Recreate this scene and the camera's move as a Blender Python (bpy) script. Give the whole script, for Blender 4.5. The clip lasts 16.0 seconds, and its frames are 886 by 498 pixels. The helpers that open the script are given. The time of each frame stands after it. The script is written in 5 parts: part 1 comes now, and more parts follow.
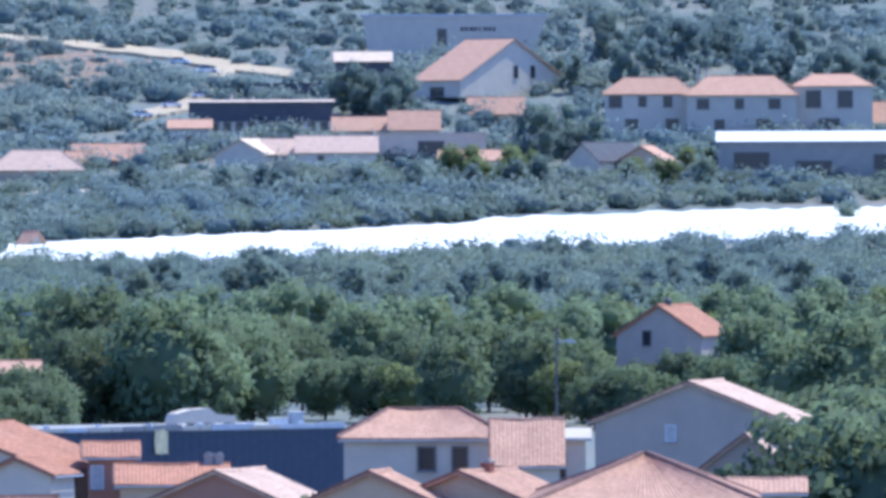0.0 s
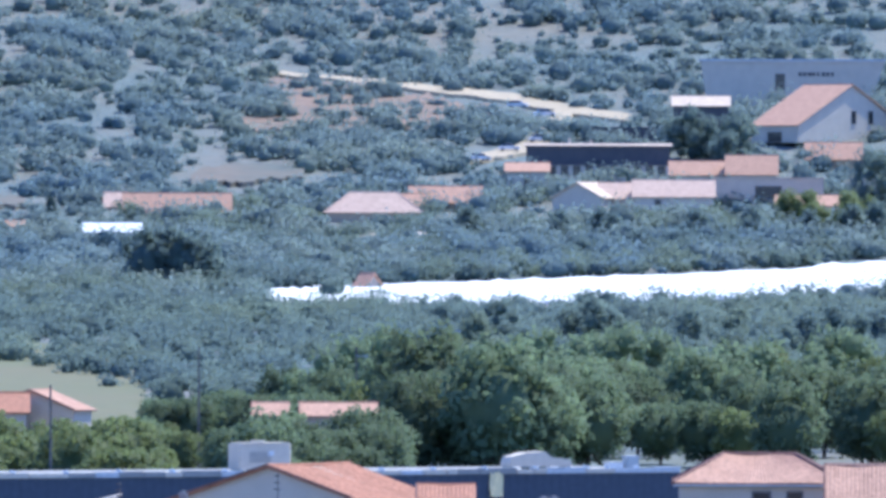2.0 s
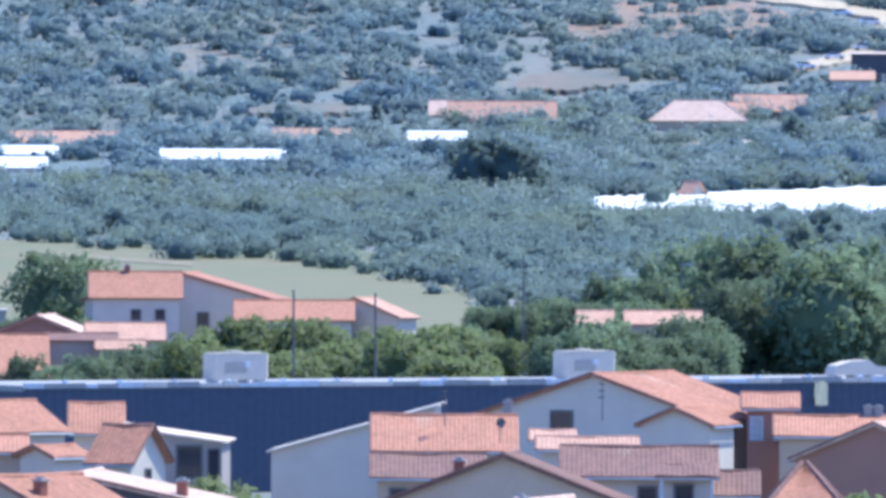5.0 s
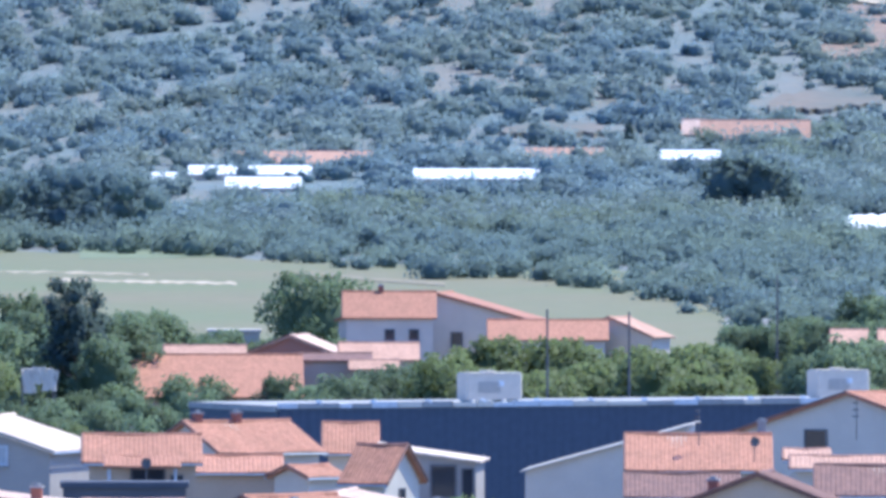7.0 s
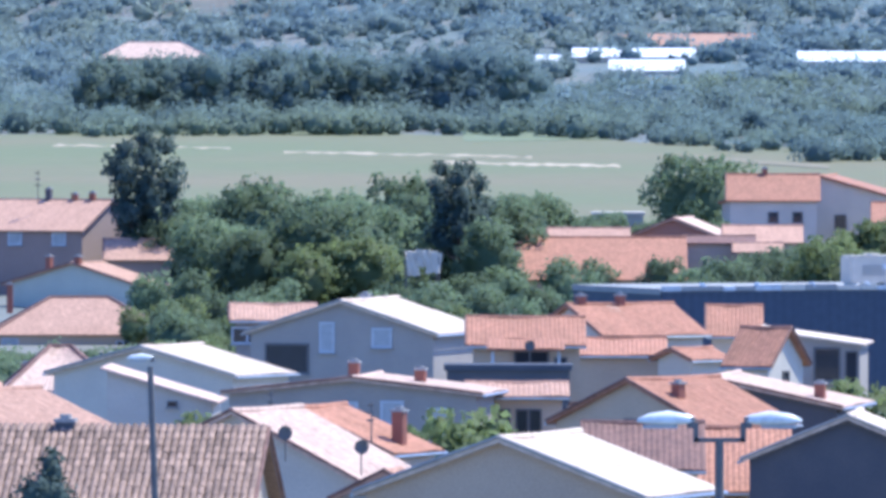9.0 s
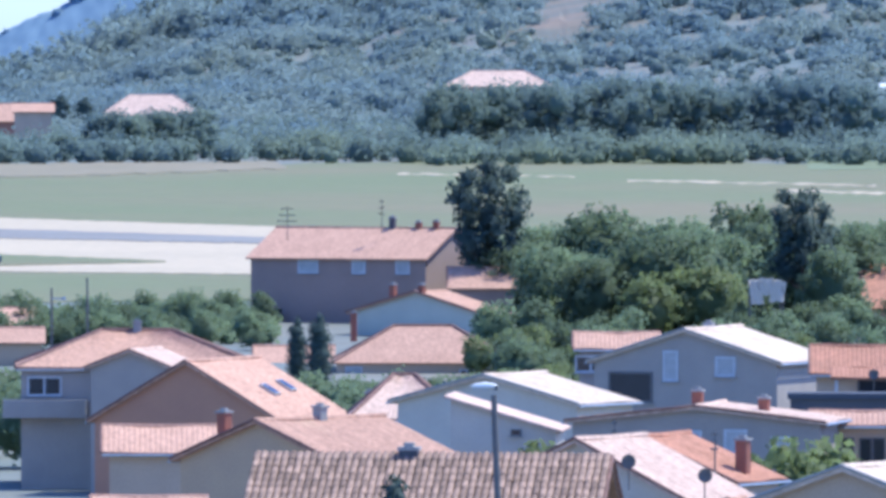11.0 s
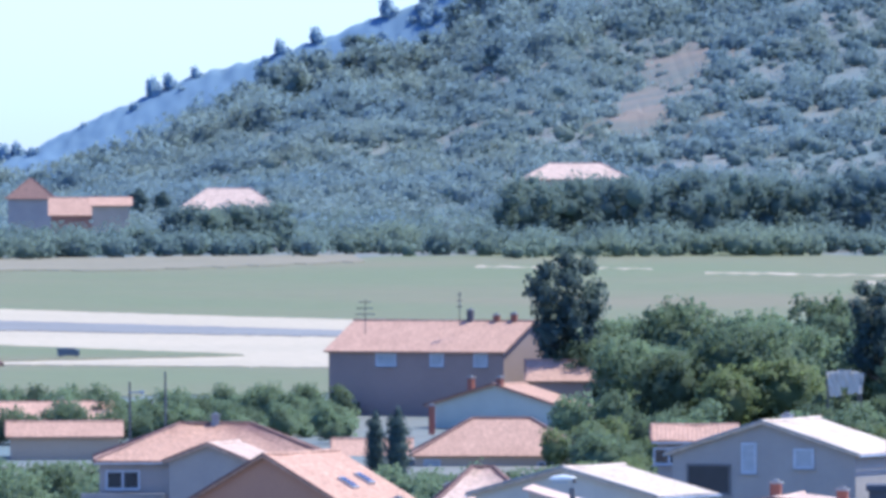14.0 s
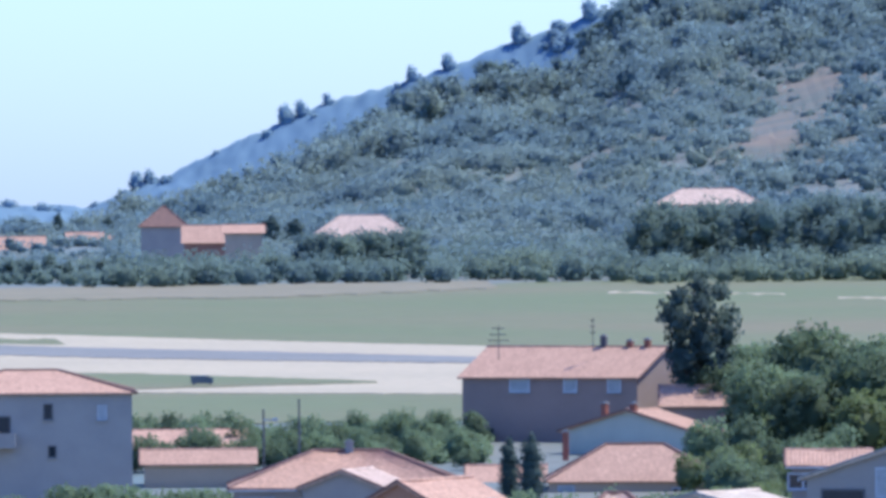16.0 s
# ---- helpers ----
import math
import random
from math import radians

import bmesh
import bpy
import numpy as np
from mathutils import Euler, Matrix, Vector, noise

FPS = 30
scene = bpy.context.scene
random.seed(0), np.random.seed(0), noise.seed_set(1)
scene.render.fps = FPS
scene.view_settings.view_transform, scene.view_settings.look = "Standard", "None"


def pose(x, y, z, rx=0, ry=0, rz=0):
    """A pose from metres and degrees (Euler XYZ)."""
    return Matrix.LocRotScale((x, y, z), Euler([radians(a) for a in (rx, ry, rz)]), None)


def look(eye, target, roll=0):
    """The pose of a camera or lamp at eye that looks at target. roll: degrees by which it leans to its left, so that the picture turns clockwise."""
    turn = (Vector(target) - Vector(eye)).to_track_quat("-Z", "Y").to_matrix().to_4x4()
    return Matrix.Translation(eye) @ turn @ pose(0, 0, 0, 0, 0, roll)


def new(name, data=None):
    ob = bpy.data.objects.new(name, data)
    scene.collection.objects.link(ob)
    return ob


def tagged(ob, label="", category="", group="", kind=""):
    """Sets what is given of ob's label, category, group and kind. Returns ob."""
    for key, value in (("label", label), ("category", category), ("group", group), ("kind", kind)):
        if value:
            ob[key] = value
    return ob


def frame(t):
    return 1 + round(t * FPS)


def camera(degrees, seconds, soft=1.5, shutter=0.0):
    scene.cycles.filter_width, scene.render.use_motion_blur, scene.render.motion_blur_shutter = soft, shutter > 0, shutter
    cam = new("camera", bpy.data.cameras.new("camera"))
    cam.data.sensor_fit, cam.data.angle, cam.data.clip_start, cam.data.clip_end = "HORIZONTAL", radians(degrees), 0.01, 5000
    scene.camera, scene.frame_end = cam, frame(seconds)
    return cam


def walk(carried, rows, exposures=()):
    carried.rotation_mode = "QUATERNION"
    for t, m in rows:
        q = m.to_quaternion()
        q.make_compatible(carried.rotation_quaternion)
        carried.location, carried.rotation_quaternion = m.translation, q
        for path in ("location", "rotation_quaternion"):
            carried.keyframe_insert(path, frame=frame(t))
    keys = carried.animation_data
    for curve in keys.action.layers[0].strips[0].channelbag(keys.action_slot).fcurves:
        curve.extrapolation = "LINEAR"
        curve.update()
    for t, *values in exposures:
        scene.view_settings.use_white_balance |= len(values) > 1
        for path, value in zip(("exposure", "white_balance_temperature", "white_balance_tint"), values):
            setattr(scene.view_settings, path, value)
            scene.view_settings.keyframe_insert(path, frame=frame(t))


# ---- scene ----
# A high, distant viewpoint: the camera stands still on a height and pans to the left with a long lens.
EYE = 30.0
cam = camera(5.0, 16.0, soft=3.8)
# seconds, yaw to the right, pitch, lean to the left (degrees)
TURNS = [
    (0.0, 7.3297, -0.2545, -0.253),
    (0.5, 6.8252, -0.3760, -0.110),
    (1.0, 6.1693, -0.3749, -0.136),
    (1.5, 5.7949, -0.1791, -0.250),
    (2.0, 5.4292, -0.0054, 0.168),
    (2.5, 5.2335, -0.2661, 0.151),
    (3.0, 4.7896, -0.7287, -0.067),
    (3.5, 4.4628, -0.9235, 0.122),
    (4.0, 4.0872, -0.8099, 0.162),
    (4.5, 3.7801, -0.6235, 0.129),
    (5.0, 3.5973, -0.5300, 0.219),
    (5.2, 3.3098, -0.5920, 0.133),
    (7.3, 1.9815, -0.4152, -0.024),
    (7.5, 1.8073, -0.5733, -0.098),
    (8.0, 1.2101, -0.8632, 0.154),
    (8.5, 0.5064, -1.0634, 0.133),
    (9.0, 0.0000, -1.0881, 0.055),
    (9.5, -0.5954, -1.1223, 0.068),
    (10.0, -1.1287, -1.0599, 0.232),
    (10.2, -1.4071, -1.0821, 0.128),
    (12.5, -2.3604, -0.5350, 0.073),
    (13.0, -2.5948, -0.6111, -0.070),
    (13.5, -2.6098, -0.5088, -0.174),
    (14.0, -2.3795, -0.4046, -0.107),
    (14.5, -2.5415, -0.1314, 0.189),
    (15.0, -2.6993, 0.0473, -0.221),
    (15.5, -2.9982, 0.0011, -0.163),
    (16.0, -3.1297, -0.2532, -0.387),
]
walk(cam, [(t, pose(0, 0, EYE, 90 + pitch, 0, -yaw) @ pose(0, 0, 0, 0, 0, roll)) for t, yaw, pitch, roll in TURNS],
     exposures=[(t, stops, 4980, 9.0) for t, stops in ((0.0, 1.2), (2.5, 1.22), (4.5, 1.4), (8.0, 1.4), (10.0, 1.3), (12.5, 1.2), (14.0, 1.25), (15.0, 1.35), (16.0, 1.0))])

# ---- sky and sun: high summer sun beyond the houses, to the right
SUN_TURN, SUN_UP = 66.0, 60.0
world = bpy.data.worlds.new("sky")
scene.world = world
world.use_nodes = True
wn = world.node_tree
sky = wn.nodes.new("ShaderNodeTexSky")
sky.sky_type, sky.sun_disc = "NISHITA", False
sky.sun_elevation, sky.sun_rotation = radians(SUN_UP), radians(SUN_TURN)
sky.dust_density, sky.air_density, sky.ozone_density, sky.altitude = 0.6, 1.0, 3.0, 50
wn.nodes["Background"].inputs[1].default_value = 0.125
tint = wn.nodes.new("ShaderNodeMix")  # clear blue summer air
tint.data_type, tint.blend_type = "RGBA", "MULTIPLY"
tint.inputs["Factor"].default_value, tint.inputs["B"].default_value = 1.0, (0.655, 0.72, 0.97, 1)
wn.links.new(sky.outputs[0], tint.inputs["A"])
wn.links.new(tint.outputs["Result"], wn.nodes["Background"].inputs[0])
sun_dir = Vector((math.sin(radians(SUN_TURN)) * math.cos(radians(SUN_UP)), math.cos(radians(SUN_TURN)) * math.cos(radians(SUN_UP)), math.sin(radians(SUN_UP))))
lamp = bpy.data.lights.new("sun", "SUN")
lamp.energy, lamp.angle, lamp.color = 2.9, radians(0.53), (1.0, 0.87, 0.62)
new("sun", lamp).matrix_basis = look(sun_dir * 500, (0, 0, 0))


# ---- materials
def material(name, colour, rough=0.85, second=None, scale=1.0, fine=12.0, bump=0.0, metal=0.0, island=0.0, each=0.0, spec=0.3, leaf=0.0, amount=0.6, mottle=0.25, sheen=0.0):
    """A surface with broad stains, fine grain and relief; island or each: how far pieces or things differ in tone."""
    mat = bpy.data.materials.new(name)
    mat.use_nodes = True
    nt = mat.node_tree
    nodes, links = nt.nodes, nt.links
    bsdf = nodes["Principled BSDF"]
    bsdf.inputs["Roughness"].default_value = rough
    bsdf.inputs["Metallic"].default_value = metal
    bsdf.inputs["Specular IOR Level"].default_value = spec
    bsdf.inputs["Sheen Weight"].default_value = sheen
    coord = nodes.new("ShaderNodeTexCoord")
    broad = nodes.new("ShaderNodeTexNoise")
    broad.inputs["Scale"].default_value, broad.inputs["Detail"].default_value = scale, 5.0
    grain = nodes.new("ShaderNodeTexNoise")
    grain.inputs["Scale"].default_value, grain.inputs["Detail"].default_value = fine, 3.0
    for tex in (broad, grain):
        links.new(coord.outputs["Object"], tex.inputs["Vector"])
    second = second or [c * 0.7 for c in colour]
    mix = nodes.new("ShaderNodeMix")
    mix.data_type = "RGBA"
    mix.inputs["A"].default_value = (*colour, 1)
    mix.inputs["B"].default_value = (*second, 1)
    ramp = nodes.new("ShaderNodeMapRange")
    ramp.inputs["From Min"].default_value, ramp.inputs["From Max"].default_value = 0.35, 0.68
    ramp.inputs["To Max"].default_value = amount
    links.new(broad.outputs["Fac"], ramp.inputs["Value"])
    links.new(ramp.outputs["Result"], mix.inputs["Factor"])
    tone = nodes.new("ShaderNodeMapRange")
    tone.inputs["To Min"].default_value, tone.inputs["To Max"].default_value = 1 - mottle, 1 + mottle
    links.new(grain.outputs["Fac"], tone.inputs["Value"])
    value = tone.outputs["Result"]
    for amount_of, node, out in ((island, "ShaderNodeNewGeometry", "Random Per Island"), (each, "ShaderNodeObjectInfo", "Random")):
        if amount_of:
            src = nodes.new(node)
            spread = nodes.new("ShaderNodeMapRange")
            spread.inputs["To Min"].default_value, spread.inputs["To Max"].default_value = 1 - amount_of, 1 + amount_of
            links.new(src.outputs[out], spread.inputs["Value"])
            times = nodes.new("ShaderNodeMath")
            times.operation = "MULTIPLY"
            links.new(value, times.inputs[0])
            links.new(spread.outputs["Result"], times.inputs[1])
            value = times.outputs[0]
    scaled = nodes.new("ShaderNodeVectorMath")
    scaled.operation = "SCALE"
    links.new(mix.outputs["Result"], scaled.inputs[0])
    links.new(value, scaled.inputs["Scale"])
    links.new(scaled.outputs[0], bsdf.inputs["Base Color"])
    if bump:
        relief = nodes.new("ShaderNodeBump")
        relief.inputs["Strength"].default_value, relief.inputs["Distance"].default_value = bump, 0.05
        links.new(grain.outputs["Fac"], relief.inputs["Height"])
        links.new(relief.outputs[0], bsdf.inputs["Normal"])
    if leaf:
        through_leaf = nodes.new("ShaderNodeBsdfTranslucent")
        links.new(scaled.outputs[0], through_leaf.inputs["Color"])
        blend = nodes.new("ShaderNodeMixShader")
        blend.inputs[0].default_value = leaf
        links.new(bsdf.outputs[0], blend.inputs[1])
        links.new(through_leaf.outputs[0], blend.inputs[2])
        links.new(blend.outputs[0], nodes["Material Output"].inputs["Surface"])
    return mat


M = {
    # walls
    "white": material("white_render", (0.60, 0.525, 0.42), second=(0.50, 0.435, 0.35), scale=0.5, each=0.06),
    "beige": material("beige_render", (0.55, 0.415, 0.285), second=(0.46, 0.345, 0.24), scale=0.5, each=0.08),
    "grey": material("grey_render", (0.405, 0.351, 0.297), second=(0.317, 0.277, 0.243), scale=0.5, each=0.06),
    "taupe": material("taupe_render", (0.345, 0.247, 0.201), second=(0.287, 0.207, 0.172), scale=0.4),
    "orange": material("terracotta_render", (0.48, 0.25, 0.15), second=(0.41, 0.21, 0.135), scale=0.5),
    "ochre": material("ochre_render", (0.528, 0.377, 0.227), second=(0.434, 0.312, 0.207), scale=0.5),
    "brown": material("brown_render", (0.37, 0.195, 0.135), second=(0.31, 0.17, 0.12), scale=0.5),
    "pale": material("pale_green_render", (0.546, 0.527, 0.423), second=(0.455, 0.442, 0.358), scale=0.5),
    "slate": material("dark_render", (0.09, 0.09, 0.10), second=(0.13, 0.12, 0.12), scale=0.6),
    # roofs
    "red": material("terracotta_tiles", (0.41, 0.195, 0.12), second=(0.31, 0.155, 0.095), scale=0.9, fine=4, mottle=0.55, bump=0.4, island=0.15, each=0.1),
    # Weathered in the town; on distant red roofs this paler tile imitates haze.
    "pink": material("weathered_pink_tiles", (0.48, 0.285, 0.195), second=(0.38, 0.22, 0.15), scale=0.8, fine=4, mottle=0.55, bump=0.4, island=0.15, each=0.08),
    "old": material("old_brown_tiles", (0.216, 0.122, 0.094), second=(0.144, 0.086, 0.072), scale=1.2, fine=4, mottle=0.55, bump=0.4, island=0.2),
    # Bleached and faded tiles, lightened further for glare on sun-facing slopes.
    "bleached": material("sunlit_bleached_tiles", (0.59, 0.42, 0.32), second=(0.46, 0.31, 0.235), scale=0.9, fine=4, mottle=0.55, bump=0.4, island=0.1),
    "faded": material("sunlit_faded_cream_tiles", (0.64, 0.51, 0.39), second=(0.5, 0.375, 0.285), scale=0.8, fine=4, mottle=0.45, bump=0.3),
    "metal": material("pale_sheet_roof", (0.54, 0.465, 0.365), rough=0.6, second=(0.46, 0.39, 0.3), scale=0.6),
    "dark": material("slate_roof", (0.07, 0.075, 0.09), second=(0.11, 0.11, 0.12), scale=0.7),
    # trim
    "weathered": material("weathered_barrel_tiles", (0.31, 0.205, 0.145), second=(0.19, 0.13, 0.10), scale=1.5, fine=9, mottle=0.5, bump=0.5, each=0.35, island=0.2),
    "trim": material("white_trim", (0.612, 0.612, 0.612), scale=2.0),
    "shutter": material("pale_shutter", (0.48, 0.47, 0.45), scale=2.0),
    "warmgrey": material("pale_painted_casing", (0.62, 0.545, 0.44), second=(0.54, 0.475, 0.385), scale=1.2),
    "cream": material("cream_cloth", (0.92, 0.76, 0.42), scale=2.0),
    "glass": material("window_glass", (0.03, 0.035, 0.045), rough=0.08, spec=0.6, scale=1.0),
    "concrete": material("concrete", (0.338, 0.323, 0.300), second=(0.255, 0.247, 0.232), scale=0.8),
    "brick": material("chimney_brick", (0.30, 0.12, 0.08), second=(0.22, 0.10, 0.07), scale=2.0, fine=20),
    "steel": material("galvanised_steel", (0.42, 0.44, 0.46), rough=0.45, metal=0.6, scale=1.5),
    "pole": material("weathered_pole", (0.16, 0.15, 0.14), second=(0.11, 0.10, 0.10), scale=2.0),
    "lampglass": material("lamp_cover", (0.8, 0.78, 0.73), rough=0.25, spec=0.5, scale=2.0),
    "navy": material("navy_cladding", (0.06, 0.072, 0.1), rough=0.6, second=(0.067, 0.08, 0.108), scale=0.15, fine=2),
    "carwhite": material("white_car_paint", (0.78, 0.79, 0.80), rough=0.2, spec=0.6),
    "cardark": material("dark_car_paint", (0.09, 0.12, 0.16), rough=0.2, spec=0.6),
    "tyre": material("rubber", (0.02, 0.02, 0.02)),
    # ground
    # Ground tinted towards blue-green to carry the hillside's haze in its colour.
    "soil": material("hazed_dry_ground", (0.14, 0.175, 0.17), second=(0.21, 0.185, 0.145), scale=0.016, fine=0.3, bump=0.3, amount=0.9),
    "grass": material("dry_grass", (0.15, 0.162, 0.072), second=(0.185, 0.16, 0.085), scale=0.012, fine=0.3, bump=0.3, amount=1.0, mottle=0.15),
    "meadow": material("green_grass", (0.16, 0.19, 0.095), second=(0.21, 0.21, 0.115), scale=0.03, fine=0.5),
    "straw": material("bleached_grass", (0.235, 0.195, 0.12), second=(0.185, 0.165, 0.095), scale=0.05, fine=0.5),
    "gravel": material("pale_gravel", (0.45, 0.365, 0.245), second=(0.38, 0.31, 0.21), scale=0.03, fine=0.8),
    "asphalt": material("worn_asphalt", (0.2, 0.185, 0.165), second=(0.25, 0.235, 0.21), scale=0.05, fine=0.8),
    "earth": material("bare_red_earth", (0.27, 0.185, 0.13), second=(0.18, 0.15, 0.12), scale=0.08, fine=0.6, bump=0.8),
    "stony": material("stony_slope", (0.21, 0.165, 0.12), second=(0.11, 0.13, 0.11), scale=0.05, fine=0.4, bump=0.8, amount=1.0),
    "whitesheet": material("white_sheet_roof", (0.84, 0.83, 0.80), rough=0.5, second=(0.74, 0.73, 0.7), scale=0.4),
    "chalk": material("bright_chalk_gravel", (0.86, 0.85, 0.82), second=(0.80, 0.79, 0.76), scale=0.03, fine=0.5),
    # plants
    "leaf": material("broad_leaves", (0.17, 0.222, 0.125), rough=0.7, second=(0.135, 0.185, 0.115), scale=0.25, island=0.12, each=0.28, leaf=0.58, mottle=0.12),
    "bright": material("young_leaves", (0.175, 0.215, 0.09), rough=0.6, second=(0.135, 0.175, 0.085), scale=0.25, island=0.12, each=0.15, leaf=0.58, mottle=0.12),
    "needle": material("pine_needles", (0.07, 0.10, 0.085), rough=0.8, second=(0.055, 0.08, 0.07), scale=0.4, island=0.15, leaf=0.25, mottle=0.12),
    # Scrub and maquis carry distance haze in their light, bluish base colours.
    "scrub": material("hazed_scrub", (0.195, 0.27, 0.305), rough=0.9, second=(0.275, 0.32, 0.265), scale=0.022, fine=0.15, island=0.1, amount=0.8, leaf=0.62, mottle=0.15),
    "maquis": material("hazed_maquis", (0.16, 0.22, 0.225), rough=0.9, second=(0.22, 0.27, 0.195), scale=0.02, fine=0.15, island=0.1, amount=0.85, leaf=0.6, mottle=0.15),
    "bark": material("bark", (0.10, 0.08, 0.065), scale=2.0),
    # Distance haze is put into the ridge's blue base colour.
    "ridge": material("hazed_far_ridge", (0.16, 0.225, 0.285), second=(0.18, 0.25, 0.31), rough=1.0, scale=0.004, fine=0.03, spec=0.0),
}


# ---- the lie of the land
PLAIN_D = (0, 130, 276, 450, 600, 750, 855, 1000, 1250, 1600)
PLAIN_Z = (18, 16, 13, 7.5, 5, 7, 9.8, 11, 13, 17.7)
CREST_B = (-40, -5.0, -4.57, -3.89, -3.33, -2.88, -2.40, -2.2, -1.95, -1.6, 0.0, 2.5, 5.0, 9.8, 14, 60)
CREST_Z = (24, 24, 25, 38, 51, 57, 59, 68, 75, 80, 104, 122, 128, 126, 120, 60)


def ground_z(x, y):
    """Height of the land: a slope down from the viewpoint, a shallow plain, then the hill."""
    d = math.hypot(x, y)
    b = math.degrees(math.atan2(x, y))
    z = float(np.interp(d, PLAIN_D, PLAIN_Z))
    if d > 1600:
        top = float(np.interp(b, CREST_B, CREST_Z))
        f = min((d - 1600) / 900, 1.0) ** 1.6
        z = 17.7 + (top - 17.7) * f
        if d > 2500:
            z += (15 - z) * min((d - 2500) / 900, 1.0)
        z += 5.0 * noise.noise(Vector((x / 90, y / 90, 0.3))) * min(max(d - 1850, 0) / 300, 1.0)
    return z


def spot(b, d):
    """Plan position of bearing b (degrees to the right) and distance d."""
    return d * math.sin(radians(b)), d * math.cos(radians(b))


# ---- building blocks
def mesh_from(name, verts, faces, mat, smooth=False):
    me = bpy.data.meshes.new(name)
    me.from_pydata([tuple(v) for v in verts], [], faces)
    me.materials.append(mat)
    if smooth:
        me.shade_smooth()
    me.update()
    return me


def part(name, me, parent, label=""):
    ob = new(name, me)
    ob.parent = parent
    if label:
        ob["label"] = label
    return ob


def thing(name, x, y, z, turn, label, category, group=""):
    ob = new(name)
    ob.empty_display_size = 0.5
    ob.matrix_basis = pose(x, y, z, 0, 0, turn)
    return tagged(ob, label, category, group)


def box(x0, y0, z0, x1, y1, z1, bevel=0.0):
    """Corners and faces of a box with chamfered upright edges."""
    if bevel <= 0:
        v = [(x, y, z) for z in (z0, z1) for x, y in ((x0, y0), (x1, y0), (x1, y1), (x0, y1))]
        return v, [(3, 2, 1, 0), (4, 5, 6, 7), (0, 1, 5, 4), (1, 2, 6, 5), (2, 3, 7, 6), (3, 0, 4, 7)]
    c = bevel
    ring = [(x0 + c, y0), (x1 - c, y0), (x1, y0 + c), (x1, y1 - c), (x1 - c, y1), (x0 + c, y1), (x0, y1 - c), (x0, y0 + c)]
    v = [(x, y, z) for z in (z0, z1) for x, y in ring]
    return v, [tuple(range(7, -1, -1)), tuple(range(8, 16))] + [(i, (i + 1) % 8, 8 + (i + 1) % 8, 8 + i) for i in range(8)]


def merge(pieces):
    verts, faces = [], []
    for v, f in pieces:
        n = len(verts)
        verts += v
        faces += [tuple(i + n for i in q) for q in f]
    return verts, faces


def tube(path, radii, sides=8):
    """A tapered round bar along a path of points."""
    verts, faces = [], []
    for i, (p, r) in enumerate(zip(path, radii)):
        p = Vector(p)
        way = Vector(path[min(i + 1, len(path) - 1)]) - Vector(path[max(i - 1, 0)])
        q = way.to_track_quat("Z", "Y")
        for k in range(sides):
            a = 2 * math.pi * k / sides
            verts.append(tuple(p + q @ Vector((r * math.cos(a), r * math.sin(a), 0))))
    for i in range(len(path) - 1):
        for k in range(sides):
            a, b = i * sides + k, i * sides + (k + 1) % sides
            faces.append((a, b, b + sides, a + sides))
    faces.append(tuple(range(sides - 1, -1, -1)))
    faces.append(tuple(range((len(path) - 1) * sides, len(path) * sides)))
    return verts, faces


def slope_mesh(mat, a, b, c, d, thick, period, rng):
    """A tiled roof slope: eave from a to b, ridge from d to c, with rolls of tiles running down it."""
    a, b, c, d = (Vector(p) for p in (a, b, c, d))
    n = (b - a).cross(d - a).normalized()
    cols = max(2, int((b - a).length / period)) if period else 1
    rows = min(7, max(2, int((d - a).length / 0.42))) if period else 1
    per = 4 if period else 1
    nx = cols * per
    verts, faces = [], []
    sag = 0.05 * (b - a).length / 10
    for j in range(rows + 1):
        v = j / rows
        for i in range(nx + 1):
            u = i / nx
            p = (a.lerp(b, u)).lerp(d.lerp(c, u), v)
            h = 0.0
            if period:
                h = 0.10 * period * (0.5 - 0.5 * math.cos(2 * math.pi * i / per)) + 0.02 * rng.random() * (i % per != 0)
                h -= sag * math.sin(math.pi * u) * (0.3 + 0.7 * v) + 0.03 * math.sin(9 * u + a.x)
            verts.append(p + n * h)
    w = nx + 1
    for j in range(rows):
        for i in range(nx):
            k = j * w + i
            faces.append((k, k + 1, k + 1 + w, k + w))
    k = len(verts)
    verts += [a - n * thick, b - n * thick, c - n * thick, d - n * thick]
    faces += [(k + 3, k + 2, k + 1, k), (0, k, k + 1, nx), (nx, k + 1, k + 2, (rows + 1) * w - 1), ((rows + 1) * w - 1, k + 2, k + 3, rows * w), (rows * w, k + 3, k, 0)]
    return mesh_from("roof_slope", verts, faces, mat)


